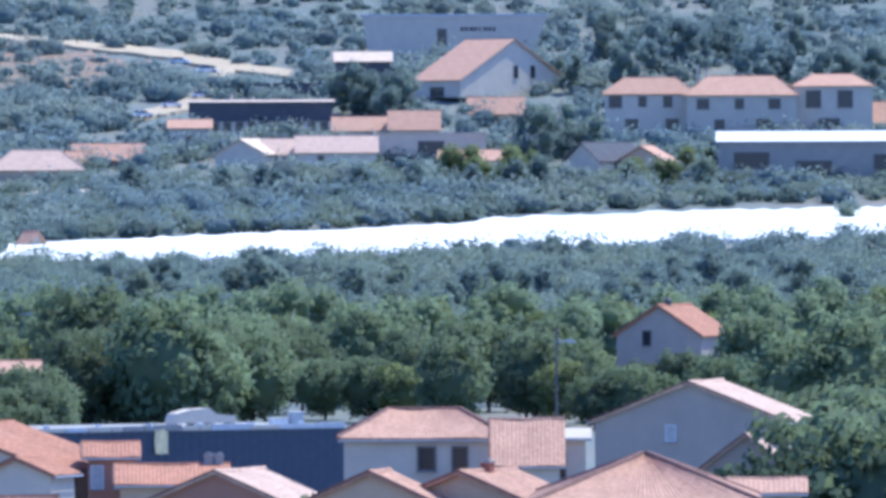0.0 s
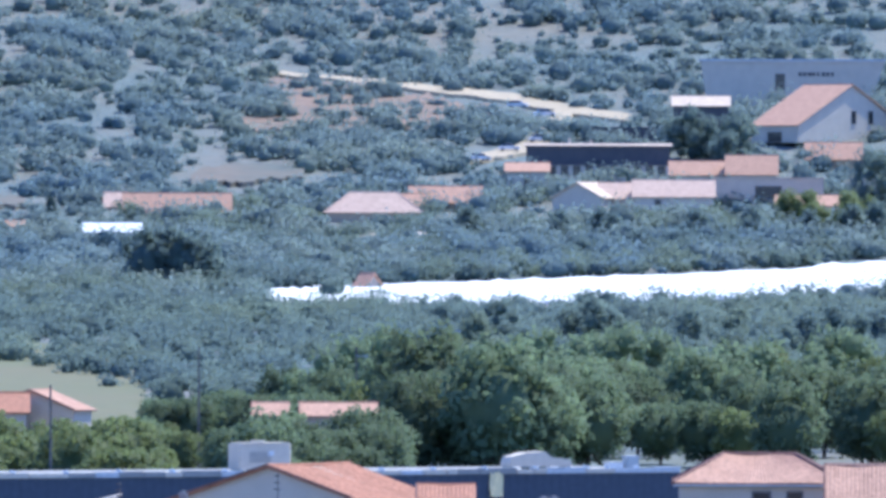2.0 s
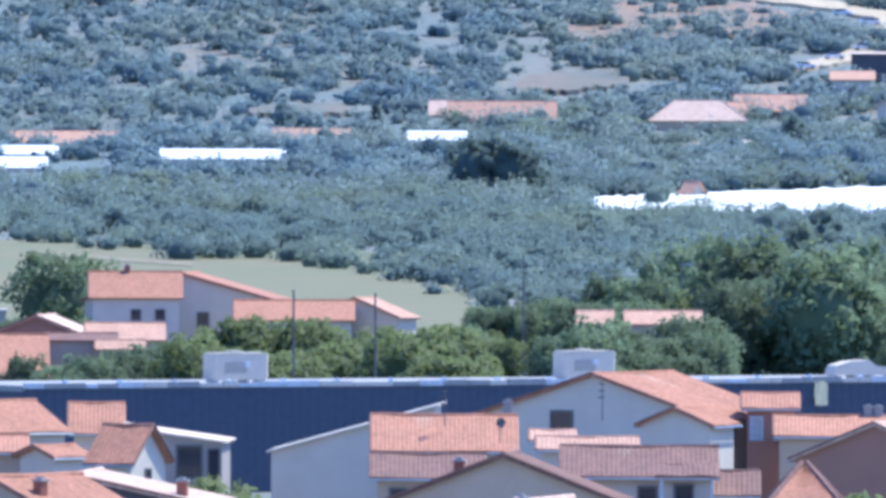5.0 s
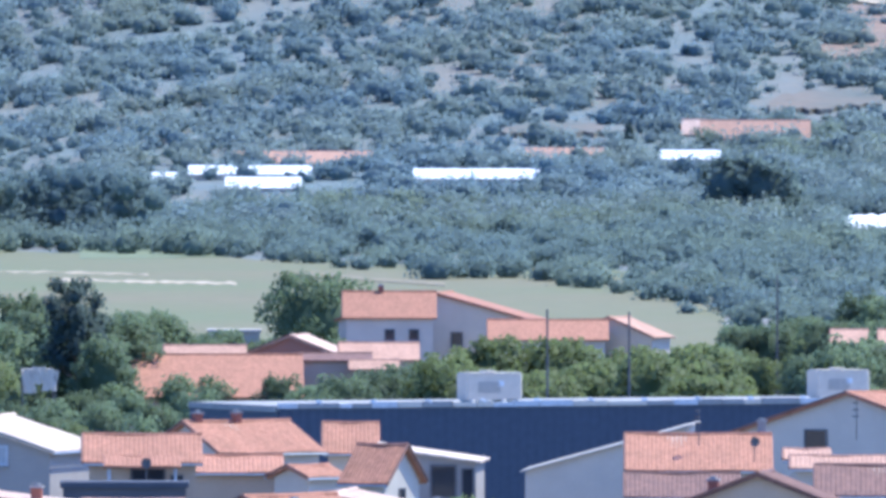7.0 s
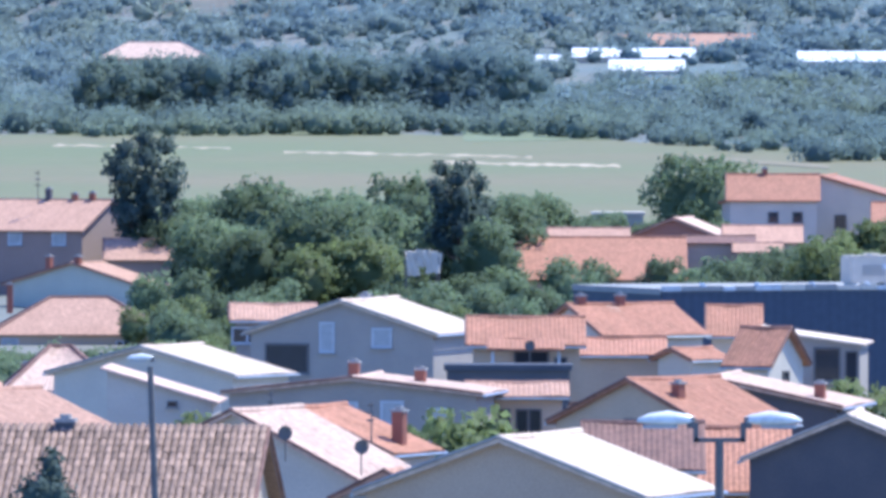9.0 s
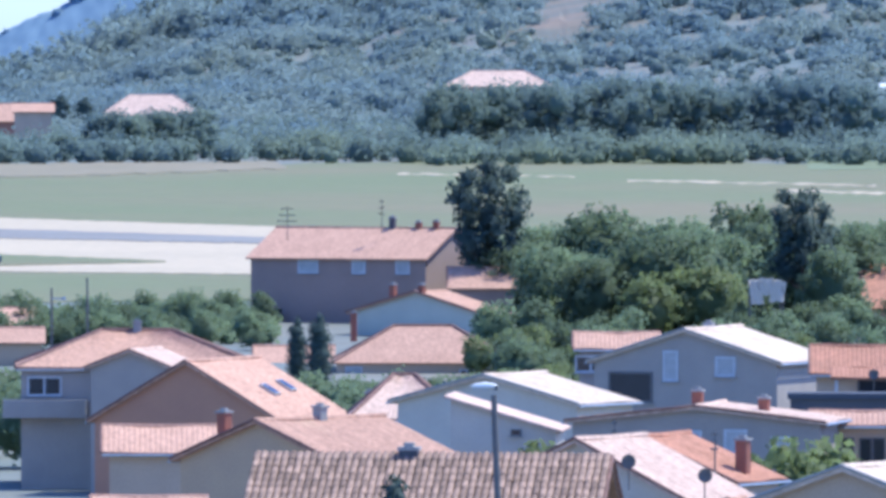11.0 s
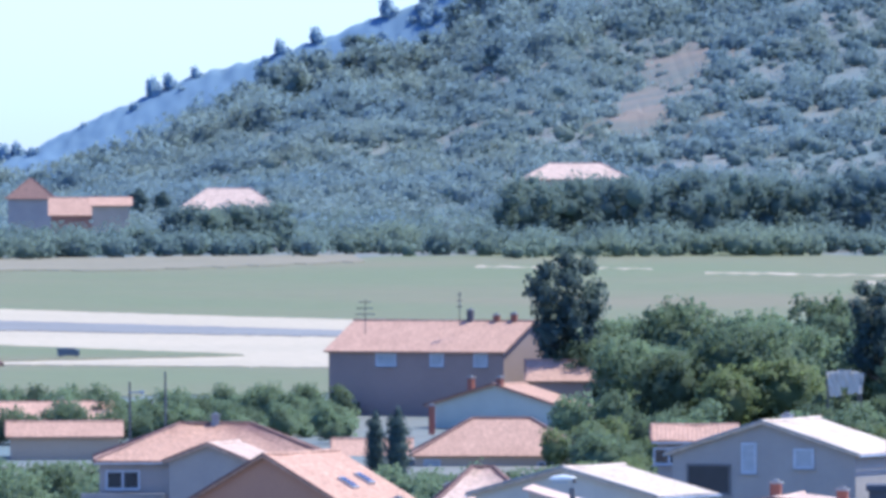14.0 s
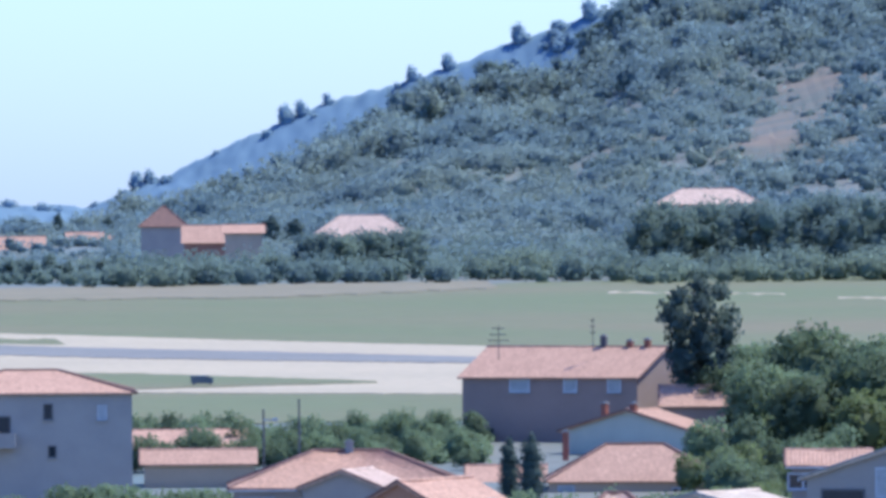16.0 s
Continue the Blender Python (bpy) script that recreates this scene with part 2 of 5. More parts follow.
def window(parent, face, u, z, w, h, kind, turn_at):
    """A window on a wall: frame proud of the wall, pane or shutter set in it, sill below. turn_at gives (origin, along, out)."""
    o, along, out = turn_at
    o, along, out = Vector(o), Vector(along), Vector(out)
    up = Vector((0, 0, 1))

    def bar(u0, z0, u1, z1, near, far):
        pts = [o + along * uu + up * zz + out * dd for dd in (near, far) for uu, zz in ((u0, z0), (u1, z0), (u1, z1), (u0, z1))]
        return [tuple(p) for p in pts], [(3, 2, 1, 0), (4, 5, 6, 7), (0, 1, 5, 4), (1, 2, 6, 5), (2, 3, 7, 6), (3, 0, 4, 7)]
    u0, u1, z0, z1, t = u - w / 2, u + w / 2, z - h / 2, z + h / 2, min(0.12, w * 0.12)
    bars = [bar(u0, z0, u0 + t, z1, -0.02, 0.07), bar(u1 - t, z0, u1, z1, -0.02, 0.07),
            bar(u0 + t, z1 - t, u1 - t, z1, -0.02, 0.068), bar(u0 + t, z0, u1 - t, z0 + t, -0.02, 0.068)]
    if kind == "glass" and w > 1.0:
        bars.append(bar(u - t / 2, z0 + t, u + t / 2, z1 - t, -0.02, 0.06))
    frame_mat = M["trim"] if kind != "dark" else M["pole"]
    win = part("window", mesh_from("window", *merge(bars), frame_mat), parent, "white framed window" if kind == "glass" else "")
    pane_mat = {"glass": M["glass"], "dark": M["glass"], "shutter": M["shutter"], "door": M["shutter"]}[kind]
    inner = [bar(u0 + t, z0 + t, u1 - t, z1 - t, -0.015, 0.02 if kind in ("glass", "dark") else 0.045)]
    part("pane" if kind in ("glass", "dark") else "shutter", mesh_from("pane", *merge(inner), pane_mat), win)
    part("sill", mesh_from("sill", *bar(u0 - 0.08, z0 - 0.08, u1 + 0.08, z0, -0.02, 0.16), M["concrete"]), win)


def chimney(parent, x, y, z, h, mat="brick", wide=0.5, cap="concrete"):
    w = wide / 2
    ch = part("chimney", mesh_from("chimney", *box(x - w, y - w, z - 1.2, x + w, y + w, z + h, 0.04), M[mat]), parent)
    part("chimney_cap", mesh_from("chimney_cap", *merge([box(x - w - 0.05, y - w - 0.05, z + h, x + w + 0.05, y + w + 0.05, z + h + 0.1),
         box(x - w * 0.6, y - w * 0.6, z + h + 0.1, x + w * 0.6, y + w * 0.6, z + h + 0.22, 0.05)]), M[cap]), ch)


WALLS = {"white": "white", "beige": "beige", "grey": "grey", "taupe": "taupe", "orange": "terracotta",
         "ochre": "ochre", "brown": "red-brown", "pale": "pale-green", "slate": "dark-walled"}
ROOFS = {"weathered": "brown barrel-tiled", "red": "red tiled", "pink": "pink tiled", "old": "old brown tiled", "bleached": "sunlit bleached tiled", "metal": "pale sheet", "whitesheet": "bright white sheet", "faded": "sunlit faded cream tiled", "dark": "dark slate"}


def house(x, y, eave, rise, w, length, head, wall, roof, hip=False, wins=(), chims=(), flat=False, mono=0.0, where="in the town", balcony=(), skylights=()):
    """A house. (x, y): the middle of its near gable; head: the way its ridge runs, degrees to the right of north; eave: absolute height;
    wins: (face g, r or l, fraction along, metres below the eave, width, height, kind); chims: (fraction along, fraction across, height, material)."""
    rng = random.Random(int(abs(x * 13 + y * 7)))
    # Beyond 1600 m red tiles become the paler pink, haze put into colour.
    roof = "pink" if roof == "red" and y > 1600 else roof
    base = min(ground_z(x, y), ground_z(x + 4, y + 4), eave - 2.6) - 0.6
    h = eave - base
    dist = math.hypot(x, y)
    shape = "hipped" if hip else ("flat" if flat else "gabled")
    ob = thing("house", x, y, base, -head, f"{WALLS[wall]} house with {'a' if roof != 'old' else 'an'} {ROOFS[roof]} {shape} roof {where}", "house")
    hw, over = w / 2, 0.35 if dist < 1300 else 0.5
    period = 0.0 if roof in ("metal", "dark", "whitesheet") else (0.24 if dist < 700 else 0.0)
    v = [(-hw, 0, 0), (hw, 0, 0), (hw, length, 0), (-hw, length, 0), (-hw, 0, h), (hw, 0, h + mono), (hw, length, h + mono), (-hw, length, h)]
    f = [(0, 1, 5, 4), (1, 2, 6, 5), (2, 3, 7, 6), (3, 0, 4, 7), (3, 2, 1, 0)]
    if not hip and not flat and not mono:
        v += [(0, 0, h + rise), (0, length, h + rise)]
        f[0], f[2] = (0, 1, 5, 8, 4), (2, 3, 7, 9, 6)
        f += [(4, 8, 9, 7), (8, 5, 6, 9)]
    else:
        f.append((4, 5, 6, 7))
    part("wall", mesh_from("wall", v, f, M[wall]), ob)
    drop = over * rise / hw if hw else 0
    lift = 0.06
    if flat:
        part("roof_slab", mesh_from("roof_slab", *box(-hw - 0.15, -0.15, h, hw + 0.15, length + 0.15, h + 0.3, 0.05), M[roof]), ob)
    elif mono:
        t = 0.3
        k = mono / w * t
        part("roof_slope", slope_mesh(M[roof], (-hw - t, -t, h + lift - k), (hw + t, -t, h + mono + lift + k), (hw + t, length + t, h + mono + lift + k), (-hw - t, length + t, h + lift - k), 0.12, 0, rng), ob)
    elif hip:
        r = min(hw * float(hip), length / 2 - 0.1)
        e = h - drop * 0.6 + lift
        top = h + rise + lift
        c = [(-hw - over, -over, e), (hw + over, -over, e), (hw + over, length + over, e), (-hw - over, length + over, e)]
        p, q = (0, r, top), (0, length - r, top)
        for four in ((c[1], c[2], q, p), (c[3], c[0], p, q), (c[0], c[1], p, p), (c[2], c[3], q, q)):
            part("roof_slope", slope_mesh(M[roof], *four, 0.14, period, rng), ob)
        for s0, s1 in ((p, q), (c[0], p), (c[1], p), (c[2], q), (c[3], q)):
            if (Vector(s0) - Vector(s1)).length > 0.3:
                part("ridge_tiles", mesh_from("ridge_tiles", *tube([s0, s1], [0.14, 0.14], 6), M["old" if dist < 900 else roof]), ob)
    else:
        e, top = h - drop + lift, h + rise + lift
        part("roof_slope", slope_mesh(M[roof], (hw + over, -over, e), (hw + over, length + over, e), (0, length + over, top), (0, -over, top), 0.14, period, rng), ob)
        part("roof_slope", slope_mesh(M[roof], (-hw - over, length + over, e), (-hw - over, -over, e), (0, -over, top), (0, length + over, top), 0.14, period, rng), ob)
        if roof not in ("metal",):
            part("ridge_tiles", mesh_from("ridge_tiles", *tube([(0, -over, top), (0, length / 2, top - 0.04), (0, length + over, top)], [0.14] * 3, 6), M[roof]), ob)
    if dist < 1000 and not flat and not mono and not hip:
        for sgn in (-1, 1):
            edge = [(sgn * (hw + over), -over - 0.03, h - drop + lift + 0.03), (sgn * hw * 0.5, -over - 0.03, h + rise * 0.5 + lift + 0.05), (0, -over - 0.03, h + rise + lift + 0.05)]
            part("verge", mesh_from("verge", *tube(edge, [0.06, 0.07, 0.06], 6), M["concrete" if roof in ("dark", "metal", "faded") else "old"]), ob)
    if dist < 700 and not flat and not mono:
        for sgn in (-1, 1):
            part("gutter", mesh_from("gutter", *tube([(sgn * (hw + over + 0.05), -over, h - drop - 0.06), (sgn * (hw + over + 0.05), length + over, h - drop - 0.06)], [0.07, 0.07], 6), M["steel"]), ob)
    for face, u, below, ww, hh, kind in wins:
        if face == "g":
            window(ob, face, u * w, h - below, ww, hh, kind, ((-hw, 0, 0), (1, 0, 0), (0, -1, 0)))
        elif face == "r":
            window(ob, face, u * length, h - below, ww, hh, kind, ((hw, 0, 0), (0, 1, 0), (1, 0, 0)))
        else:
            window(ob, face, u * length, h - below, ww, hh, kind, ((-hw, length, 0), (0, -1, 0), (-1, 0, 0)))
    for face, u0, u1, below, deep in balcony:
        o, ax, out_y = ((-hw, 0), (1, 0), (0, -1)) if face == "g" else ((hw, 0), (0, 1), (1, 0))
        span = w if face == "g" else length
        p, q = u0 * span, u1 * span
        xs = sorted((o[0] + ax[0] * p, o[0] + ax[0] * q + out_y[0] * deep))
        ys = sorted((o[1] + ax[1] * p, o[1] + ax[1] * q + out_y[1] * deep))
        part("balcony", mesh_from("balcony", *merge([box(xs[0], ys[0], h - below - 0.2, xs[1], ys[1], h - below), box(xs[0] + 0.02, ys[0] + 0.02, h - below, xs[1] - 0.02, ys[1] - 0.02, h - below + 0.9, 0.05)]), M[wall]), ob)
    for along, down in skylights:
        c = Vector((hw * down, along * length, h + rise * (1 - down) + 0.16))
        fall = Vector((hw, 0, -rise)).normalized() * 0.55
        side, out_n = Vector((0, 0.4, 0)), Vector((rise, 0, hw)).normalized()
        for nm, grow, low, high, m_ in (("skylight", 1.0, -0.1, 0.06, "steel"), ("skylight_pane", 0.82, 0.062, 0.08, "glass")):
            vv = [tuple(c + (fall * a + side * b) * grow + out_n * k) for k in (low, high) for a, b in ((-1, -1), (1, -1), (1, 1), (-1, 1))]
            part(nm, mesh_from(nm, vv, [(3, 2, 1, 0), (4, 5, 6, 7), (0, 1, 5, 4), (1, 2, 6, 5), (2, 3, 7, 6), (3, 0, 4, 7)], M[m_]), ob)
    for along, across, ht, mat in chims:
        zz = h + rise * (1 - abs(2 * across - 1))
        chimney(ob, -hw + across * w, along * length, zz, ht, mat)
    return ob


# ---- the ground, one sheet out to the horizon
def build_ground():
    bs = sorted(set(list(np.arange(-180, -12, 8.0)) + list(np.arange(-12, -7, 0.5)) + list(np.arange(-7, 13, 0.1)) + list(np.arange(13, 20, 0.5)) + list(np.arange(20, 181, 8.0))))
    ds = [2, 40, 80, 130, 180, 230, 276, 330, 390, 450, 500, 550, 600, 650, 700, 750, 800, 855, 900, 950] + [1250] + list(range(1000, 1600, 40)) + list(range(1600, 2600, 20)) + list(range(2600, 3600, 200)) + [3900, 4300, 4700, 4990]
    ds = sorted(ds)
    verts, faces = [], []
    for d in ds:
        for b in bs:
            x, y = spot(b, d)
            verts.append((x, y, ground_z(x, y)))
    w = len(bs)
    for j in range(len(ds) - 1):
        for i in range(w - 1):
            k = j * w + i
            faces.append((k, k + 1, k + 1 + w, k + w))
    faces.append(tuple(range(w - 2, -1, -1)))
    ob = new("ground", mesh_from("ground", verts, faces, M["soil"], True))
    tagged(ob, "dry scrubby ground sloping to a plain and a hill", "ground", kind="structure")


build_ground()


def strip(name, mat, far, near, label, category, lift=0.12, cells=40, ragged=0.0, kind="structure"):
    """A sheet on the ground between two edges, each a line of (bearing, distance) points."""
    rng = random.Random(len(name) + int(far[0][1]))
    verts, faces = [], []
    rows = 6
    for i in range(cells + 1):
        u = i / cells
        bf = far[0][0] + (far[-1][0] - far[0][0]) * u
        bn = near[0][0] + (near[-1][0] - near[0][0]) * u
        df = float(np.interp(bf, [p[0] for p in far], [p[1] for p in far])) + ragged * (rng.random() - 0.5)
        dn = float(np.interp(bn, [p[0] for p in near], [p[1] for p in near])) + ragged * (rng.random() - 0.5)
        for j in range(rows + 1):
            x, y = spot(bf + (bn - bf) * j / rows, df + (dn - df) * j / rows)
            verts.append((x, y, ground_z(x, y) + lift))
    for i in range(cells):
        for j in range(rows):
            k = i * (rows + 1) + j
            faces.append((k, k + rows + 1, k + rows + 2, k + 1))
    n = len(verts)
    verts += [(v[0], v[1], v[2] - 2.6) for v in verts]
    edge = [j for j in range(rows + 1)] + [i * (rows + 1) + rows for i in range(1, cells + 1)] + [cells * (rows + 1) + j for j in range(rows - 1, -1, -1)] + [i * (rows + 1) for i in range(cells - 1, 0, -1)]
    faces += [(a, b, b + n, a + n) for a, b in zip(edge, edge[1:] + edge[:1])]
    return tagged(new(name, mesh_from(name, verts, faces, mat)), label, category, kind=kind)


strip("field", M["grass"], ((-6.138, 1540.0), (-2.884, 1580.0), (-1.033, 1635.0), (1.2, 1540.0), (3.753, 1445.0)), ((-6.137, 915.0), (3.754, 920.0)), "dry pale green airfield grass", "grass", lift=0.1, cells=60, ragged=14)
strip("field_edge", M["straw"], ((-6.138, 1560.0), (-4.064, 1585.0), (-2.884, 1600.0)), ((-6.138, 1485.0), (-4.064, 1495.0), (-2.82, 1550.0)), "brown dry grass along the field edge", "grass", lift=0.2, ragged=10, cells=50)
strip("meadow", M["meadow"], ((0.114, 1620.0), (0.561, 1660.0), (0.944, 1675.0)), ((0.114, 1545.0), (0.944, 1555.0)), "bright green strip of meadow", "grass", lift=0.14)
strip("runway", M["gravel"], ((-6.457, 1325.0), (-2.883, 1220.0)), ((-6.457, 1030.0), (-2.947, 1005.0)), "pale concrete runway with worn edges", "runway", lift=0.16, ragged=3, cells=60)
strip("runway_centre", M["asphalt"], ((-6.457, 1265.0), (-4.862, 1215.0), (-2.883, 1160.0)), ((-6.457, 1215.0), (-4.862, 1165.0), (-2.883, 1130.0)), "worn grey asphalt along the runway", "runway", lift=0.24, ragged=3, cells=60)
strip("verge", M["grass"], ((-6.457, 1120.0), (-4.861, 1095.0), (-3.521, 1055.0)), ((-6.457, 1005.0), (-4.861, 1030.0), (-3.505, 1050.0)), "grass wedge beside the runway", "grass", lift=0.24, ragged=3)
strip("bright_strip", M["chalk"], ((4.7, 1735.0), (4.828, 1735.0), (5.466, 1745.0), (7.477, 1780.0), (7.541, 1791.0), (8.339, 1802.0), (10.573, 1820.0)), ((4.7, 1672.0), (4.828, 1676.0), (10.572, 1762.0)), "glaring white gravel strip behind the trees", "gravel", lift=0.6, ragged=6, cells=90)
strip("bright_strip", M["chalk"], ((4.378, 1725.0), (4.793, 1730.0)), ((4.377, 1675.0), (4.792, 1675.0)), "glaring white gravel strip behind the trees", "gravel", lift=0.6, ragged=10, cells=12)
strip("hill_road", M["gravel"], ((4.463, 2155.0), (4.957, 2140.0), (5.819, 2115.0), (6.488, 2075.0)), ((4.463, 2146.0), (5.819, 2100.0), (6.488, 2062.0)), "pale dusty road cut across the hillside", "road", lift=0.7, cells=30, ragged=4)
strip("embankment", M["earth"], ((4.463, 2140.0), (5.085, 2120.0), (5.723, 2090.0)), ((4.254, 2055.0), (5.084, 2050.0), (5.722, 2065.0)), "bare red earth bank below the road", "earth", lift=0.7, cells=30, ragged=14)
strip("lower_road", M["gravel"], ((5.498, 1990.0), (5.849, 2025.0), (6.01, 2075.0), (6.106, 2095.0)), ((5.53, 1980.0), (5.913, 2005.0), (6.105, 2050.0), (6.169, 2085.0)), "pale road curving down the hillside", "road", lift=0.7, cells=24, ragged=4)
strip("quarry", M["stony"], ((4.007, 1965.0), (4.23, 1980.0), (4.645, 1980.0)), ((4.007, 1945.0), (4.645, 1955.0)), "bare pale ground by the houses", "earth", lift=1.0, cells=20, ragged=8)
strip("clearing", M["stony"], ((2.498, 1930.0), (2.785, 1940.0), (3.072, 1930.0)), ((2.498, 1915.0), (3.072, 1915.0)), "bare pale ground on the slope", "earth", lift=1.0, cells=20, ragged=8)
strip("clearing", M["straw"], ((1.348, 1460.0), (1.731, 1425.0), (2.177, 1395.0)), ((1.348, 1430.0), (2.177, 1375.0)), "pale track across the field", "track", lift=0.2, cells=20, ragged=3)
for far, near in ((((-0.9, 1478.0), (-0.2, 1462.0), (0.5, 1445.0)), ((-0.9, 1468.0), (0.5, 1438.0))),
                  (((-0.05, 1418.0), (0.45, 1404.0), (1.0, 1398.0)), ((-0.05, 1404.0), (1.0, 1384.0))),
                  (((-2.2, 1520.0), (-1.2, 1500.0)), ((-2.2, 1510.0), (-1.2, 1492.0)))):
    strip("worn_track", M["gravel"], far, near, "pale worn track across the airfield grass", "track", lift=0.14, cells=26, ragged=11)
strip("bare_slope", M["stony"], ((-2.232, 2185.0), (-1.753, 2190.0)), ((-2.233, 2130.0), (-1.754, 2125.0)), "bare stony slope", "earth", lift=0.8, cells=16, ragged=8)
strip("bare_slope", M["stony"], ((-1.529, 2225.0), (-1.082, 2280.0), (-0.731, 2260.0)), ((-1.595, 2025.0), (-0.733, 2000.0)), "bare stony slope", "earth", lift=0.8, cells=20, ragged=12)
strip("bare_slope", M["stony"], ((-2.457, 2100.0), (-2.105, 2045.0)), ((-2.457, 2065.0), (-2.106, 2005.0)), "bare stony slope", "earth", lift=0.8, cells=12, ragged=20)


# ---- the far ridge beyond the hill
def ridge_top(b):
    crest = float(np.interp(b, (-9, -6.4, -5.46, -4.83, -4.35, -3.84, -3.23, -2.75, -2.37, -1.95, 2), (32, 33, 21, 39, 56, 73, 86, 100, 110, 119, 140)))
    return max(crest, float(np.interp(b, (-9, -5.2, -4.9), (37, 31, 20)))) - 0.5


def build_ridge():
    bs = list(np.arange(-9.0, -6.0, 0.1)) + list(np.arange(-6.0, -1.0, 0.016)) + list(np.arange(-1.0, 2.0, 0.1))
    crest = [ridge_top(b) for b in bs]
    verts, faces = [], []
    rows = 26
    for i, b in enumerate(bs):
        for k in range(rows + 2):
            f = k / rows
            d = 4275 + 120 * f
            x, y = spot(b, d)
            canopy = 1.4 * noise.noise(Vector((x / 14, y / 14, 1))) + 1.3 * noise.noise(Vector((x / 5, y / 7, 2)))
            z = 12 + (crest[i] - 12) * (min(f, 1.0) if k <= rows else 0.5) + canopy * min(1.0, 3 * f)
            verts.append((x, y, z))
    w = rows + 2
    for i in range(len(bs) - 1):
        for k in range(w - 1):
            a = i * w + k
            faces.append((a, a + w, a + w + 1, a + 1))
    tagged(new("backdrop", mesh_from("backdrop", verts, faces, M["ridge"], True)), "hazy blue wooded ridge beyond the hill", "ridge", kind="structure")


build_ridge()


# ---- plants
def leaf_cloud(blobs, count, size, rng, lean=0.7, middle=None):
    """Corners and normals of many small leaf sprays on and in a set of rounded clumps (x, y, z, radius, height radius)."""
    blobs = np.array(blobs)
    weight = blobs[:, 3] * np.sqrt(blobs[:, 3] * blobs[:, 4])
    pick = rng.choice(len(blobs), count, p=weight / weight.sum())
    v = rng.normal(size=(count, 3))
    v /= np.linalg.norm(v, axis=1)[:, None]
    v[:, 2] = np.where(v[:, 2] < -0.35, -v[:, 2], v[:, 2])
    r = 0.5 + 0.8 * rng.random(count)
    c = blobs[pick]
    centre = c[:, :3] + v * r[:, None] * np.stack([c[:, 3], c[:, 3], c[:, 4]], 1)
    n = v + 0.7 * rng.normal(size=(count, 3))
    n /= np.linalg.norm(n, axis=1)[:, None]
    n *= np.where((n * v).sum(1) < 0, -1.0, 1.0)[:, None]
    a = np.cross(n, rng.normal(size=(count, 3)))
    a /= np.linalg.norm(a, axis=1)[:, None]
    b = np.cross(n, a)
    s = (size * (0.6 + 0.8 * rng.random(count)))[:, None]
    quad = np.stack([centre - a * s, centre - b * s * 0.6, centre + a * s, centre + b * s * 0.6], 1)
    shade = 0.35 * v + 0.5 * n + np.array([0, 0, lean])
    if middle is not None:
        whole = centre - np.array(middle)
        shade += 0.7 * whole / np.linalg.norm(whole, axis=1)[:, None]
    shade /= np.linalg.norm(shade, axis=1)[:, None]
    return np.concatenate([quad, np.repeat(shade[:, None, :], 4, 1)], 2).reshape(-1, 6)


def cloud_mesh(name, pts, mat, core=None):
    """A mesh of four-cornered leaf sprays, with inner clumps from core (verts with normals, faces) if given."""
    n = len(pts) // 4
    extra_v, extra_f = core or ([], [])
    rows = np.concatenate([pts, np.array(extra_v).reshape(-1, 6)]) if len(extra_v) else pts
    me = bpy.data.meshes.new(name)
    k = len(extra_f)
    me.vertices.add(len(rows))
    me.vertices.foreach_set("co", np.ascontiguousarray(rows[:, :3], dtype=np.float32).ravel())
    fl = np.array([i + 4 * n for f in extra_f for i in f], dtype=np.int32)
    me.loops.add(4 * n + len(fl))
    me.loops.foreach_set("vertex_index", np.concatenate([np.arange(4 * n, dtype=np.int32), fl]))
    starts = np.concatenate([np.arange(n) * 4, 4 * n + np.cumsum([0] + [len(f) for f in extra_f])[:-1]]) if k else np.arange(n) * 4
    me.polygons.add(n + k)
    me.polygons.foreach_set("loop_start", starts.astype(np.int32))
    me.polygons.foreach_set("use_smooth", np.ones(n + k, dtype=bool))
    me.materials.append(mat)
    me.update(calc_edges=True)
    soft = me.attributes.new("custom_normal", "FLOAT_VECTOR", "POINT")
    soft.data.foreach_set("vector", np.ascontiguousarray(rows[:, 3:], dtype=np.float32).ravel())
    return me


def core_of(blobs, shrink=0.68):
    """Low rounded cores that keep a crown from being seen through."""
    verts, faces = [], []
    for x, y, z, r, h in blobs:
        n0 = len(verts)
        ring = [(math.sin(math.pi * j / 4) * math.cos(2 * math.pi * i / 7), math.sin(math.pi * j / 4) * math.sin(2 * math.pi * i / 7), math.cos(math.pi * j / 4)) for j in range(1, 4) for i in range(7)]
        for p, q, u in ring + [(0, 0, 1), (0, 0, -1)]:
            verts.append((x + shrink * r * p, y + shrink * r * q, z + shrink * h * u, p, q, u))
        for j in range(2):
            for i in range(7):
                k = n0 + j * 7
                faces.append((k + i, k + 7 + i, k + 7 + (i + 1) % 7, k + (i + 1) % 7))
        for i in range(7):
            faces.append((n0 + i, n0 + (i + 1) % 7, n0 + 21))
            faces.append((n0 + 14 + (i + 1) % 7, n0 + 14 + i, n0 + 22))
    return verts, faces


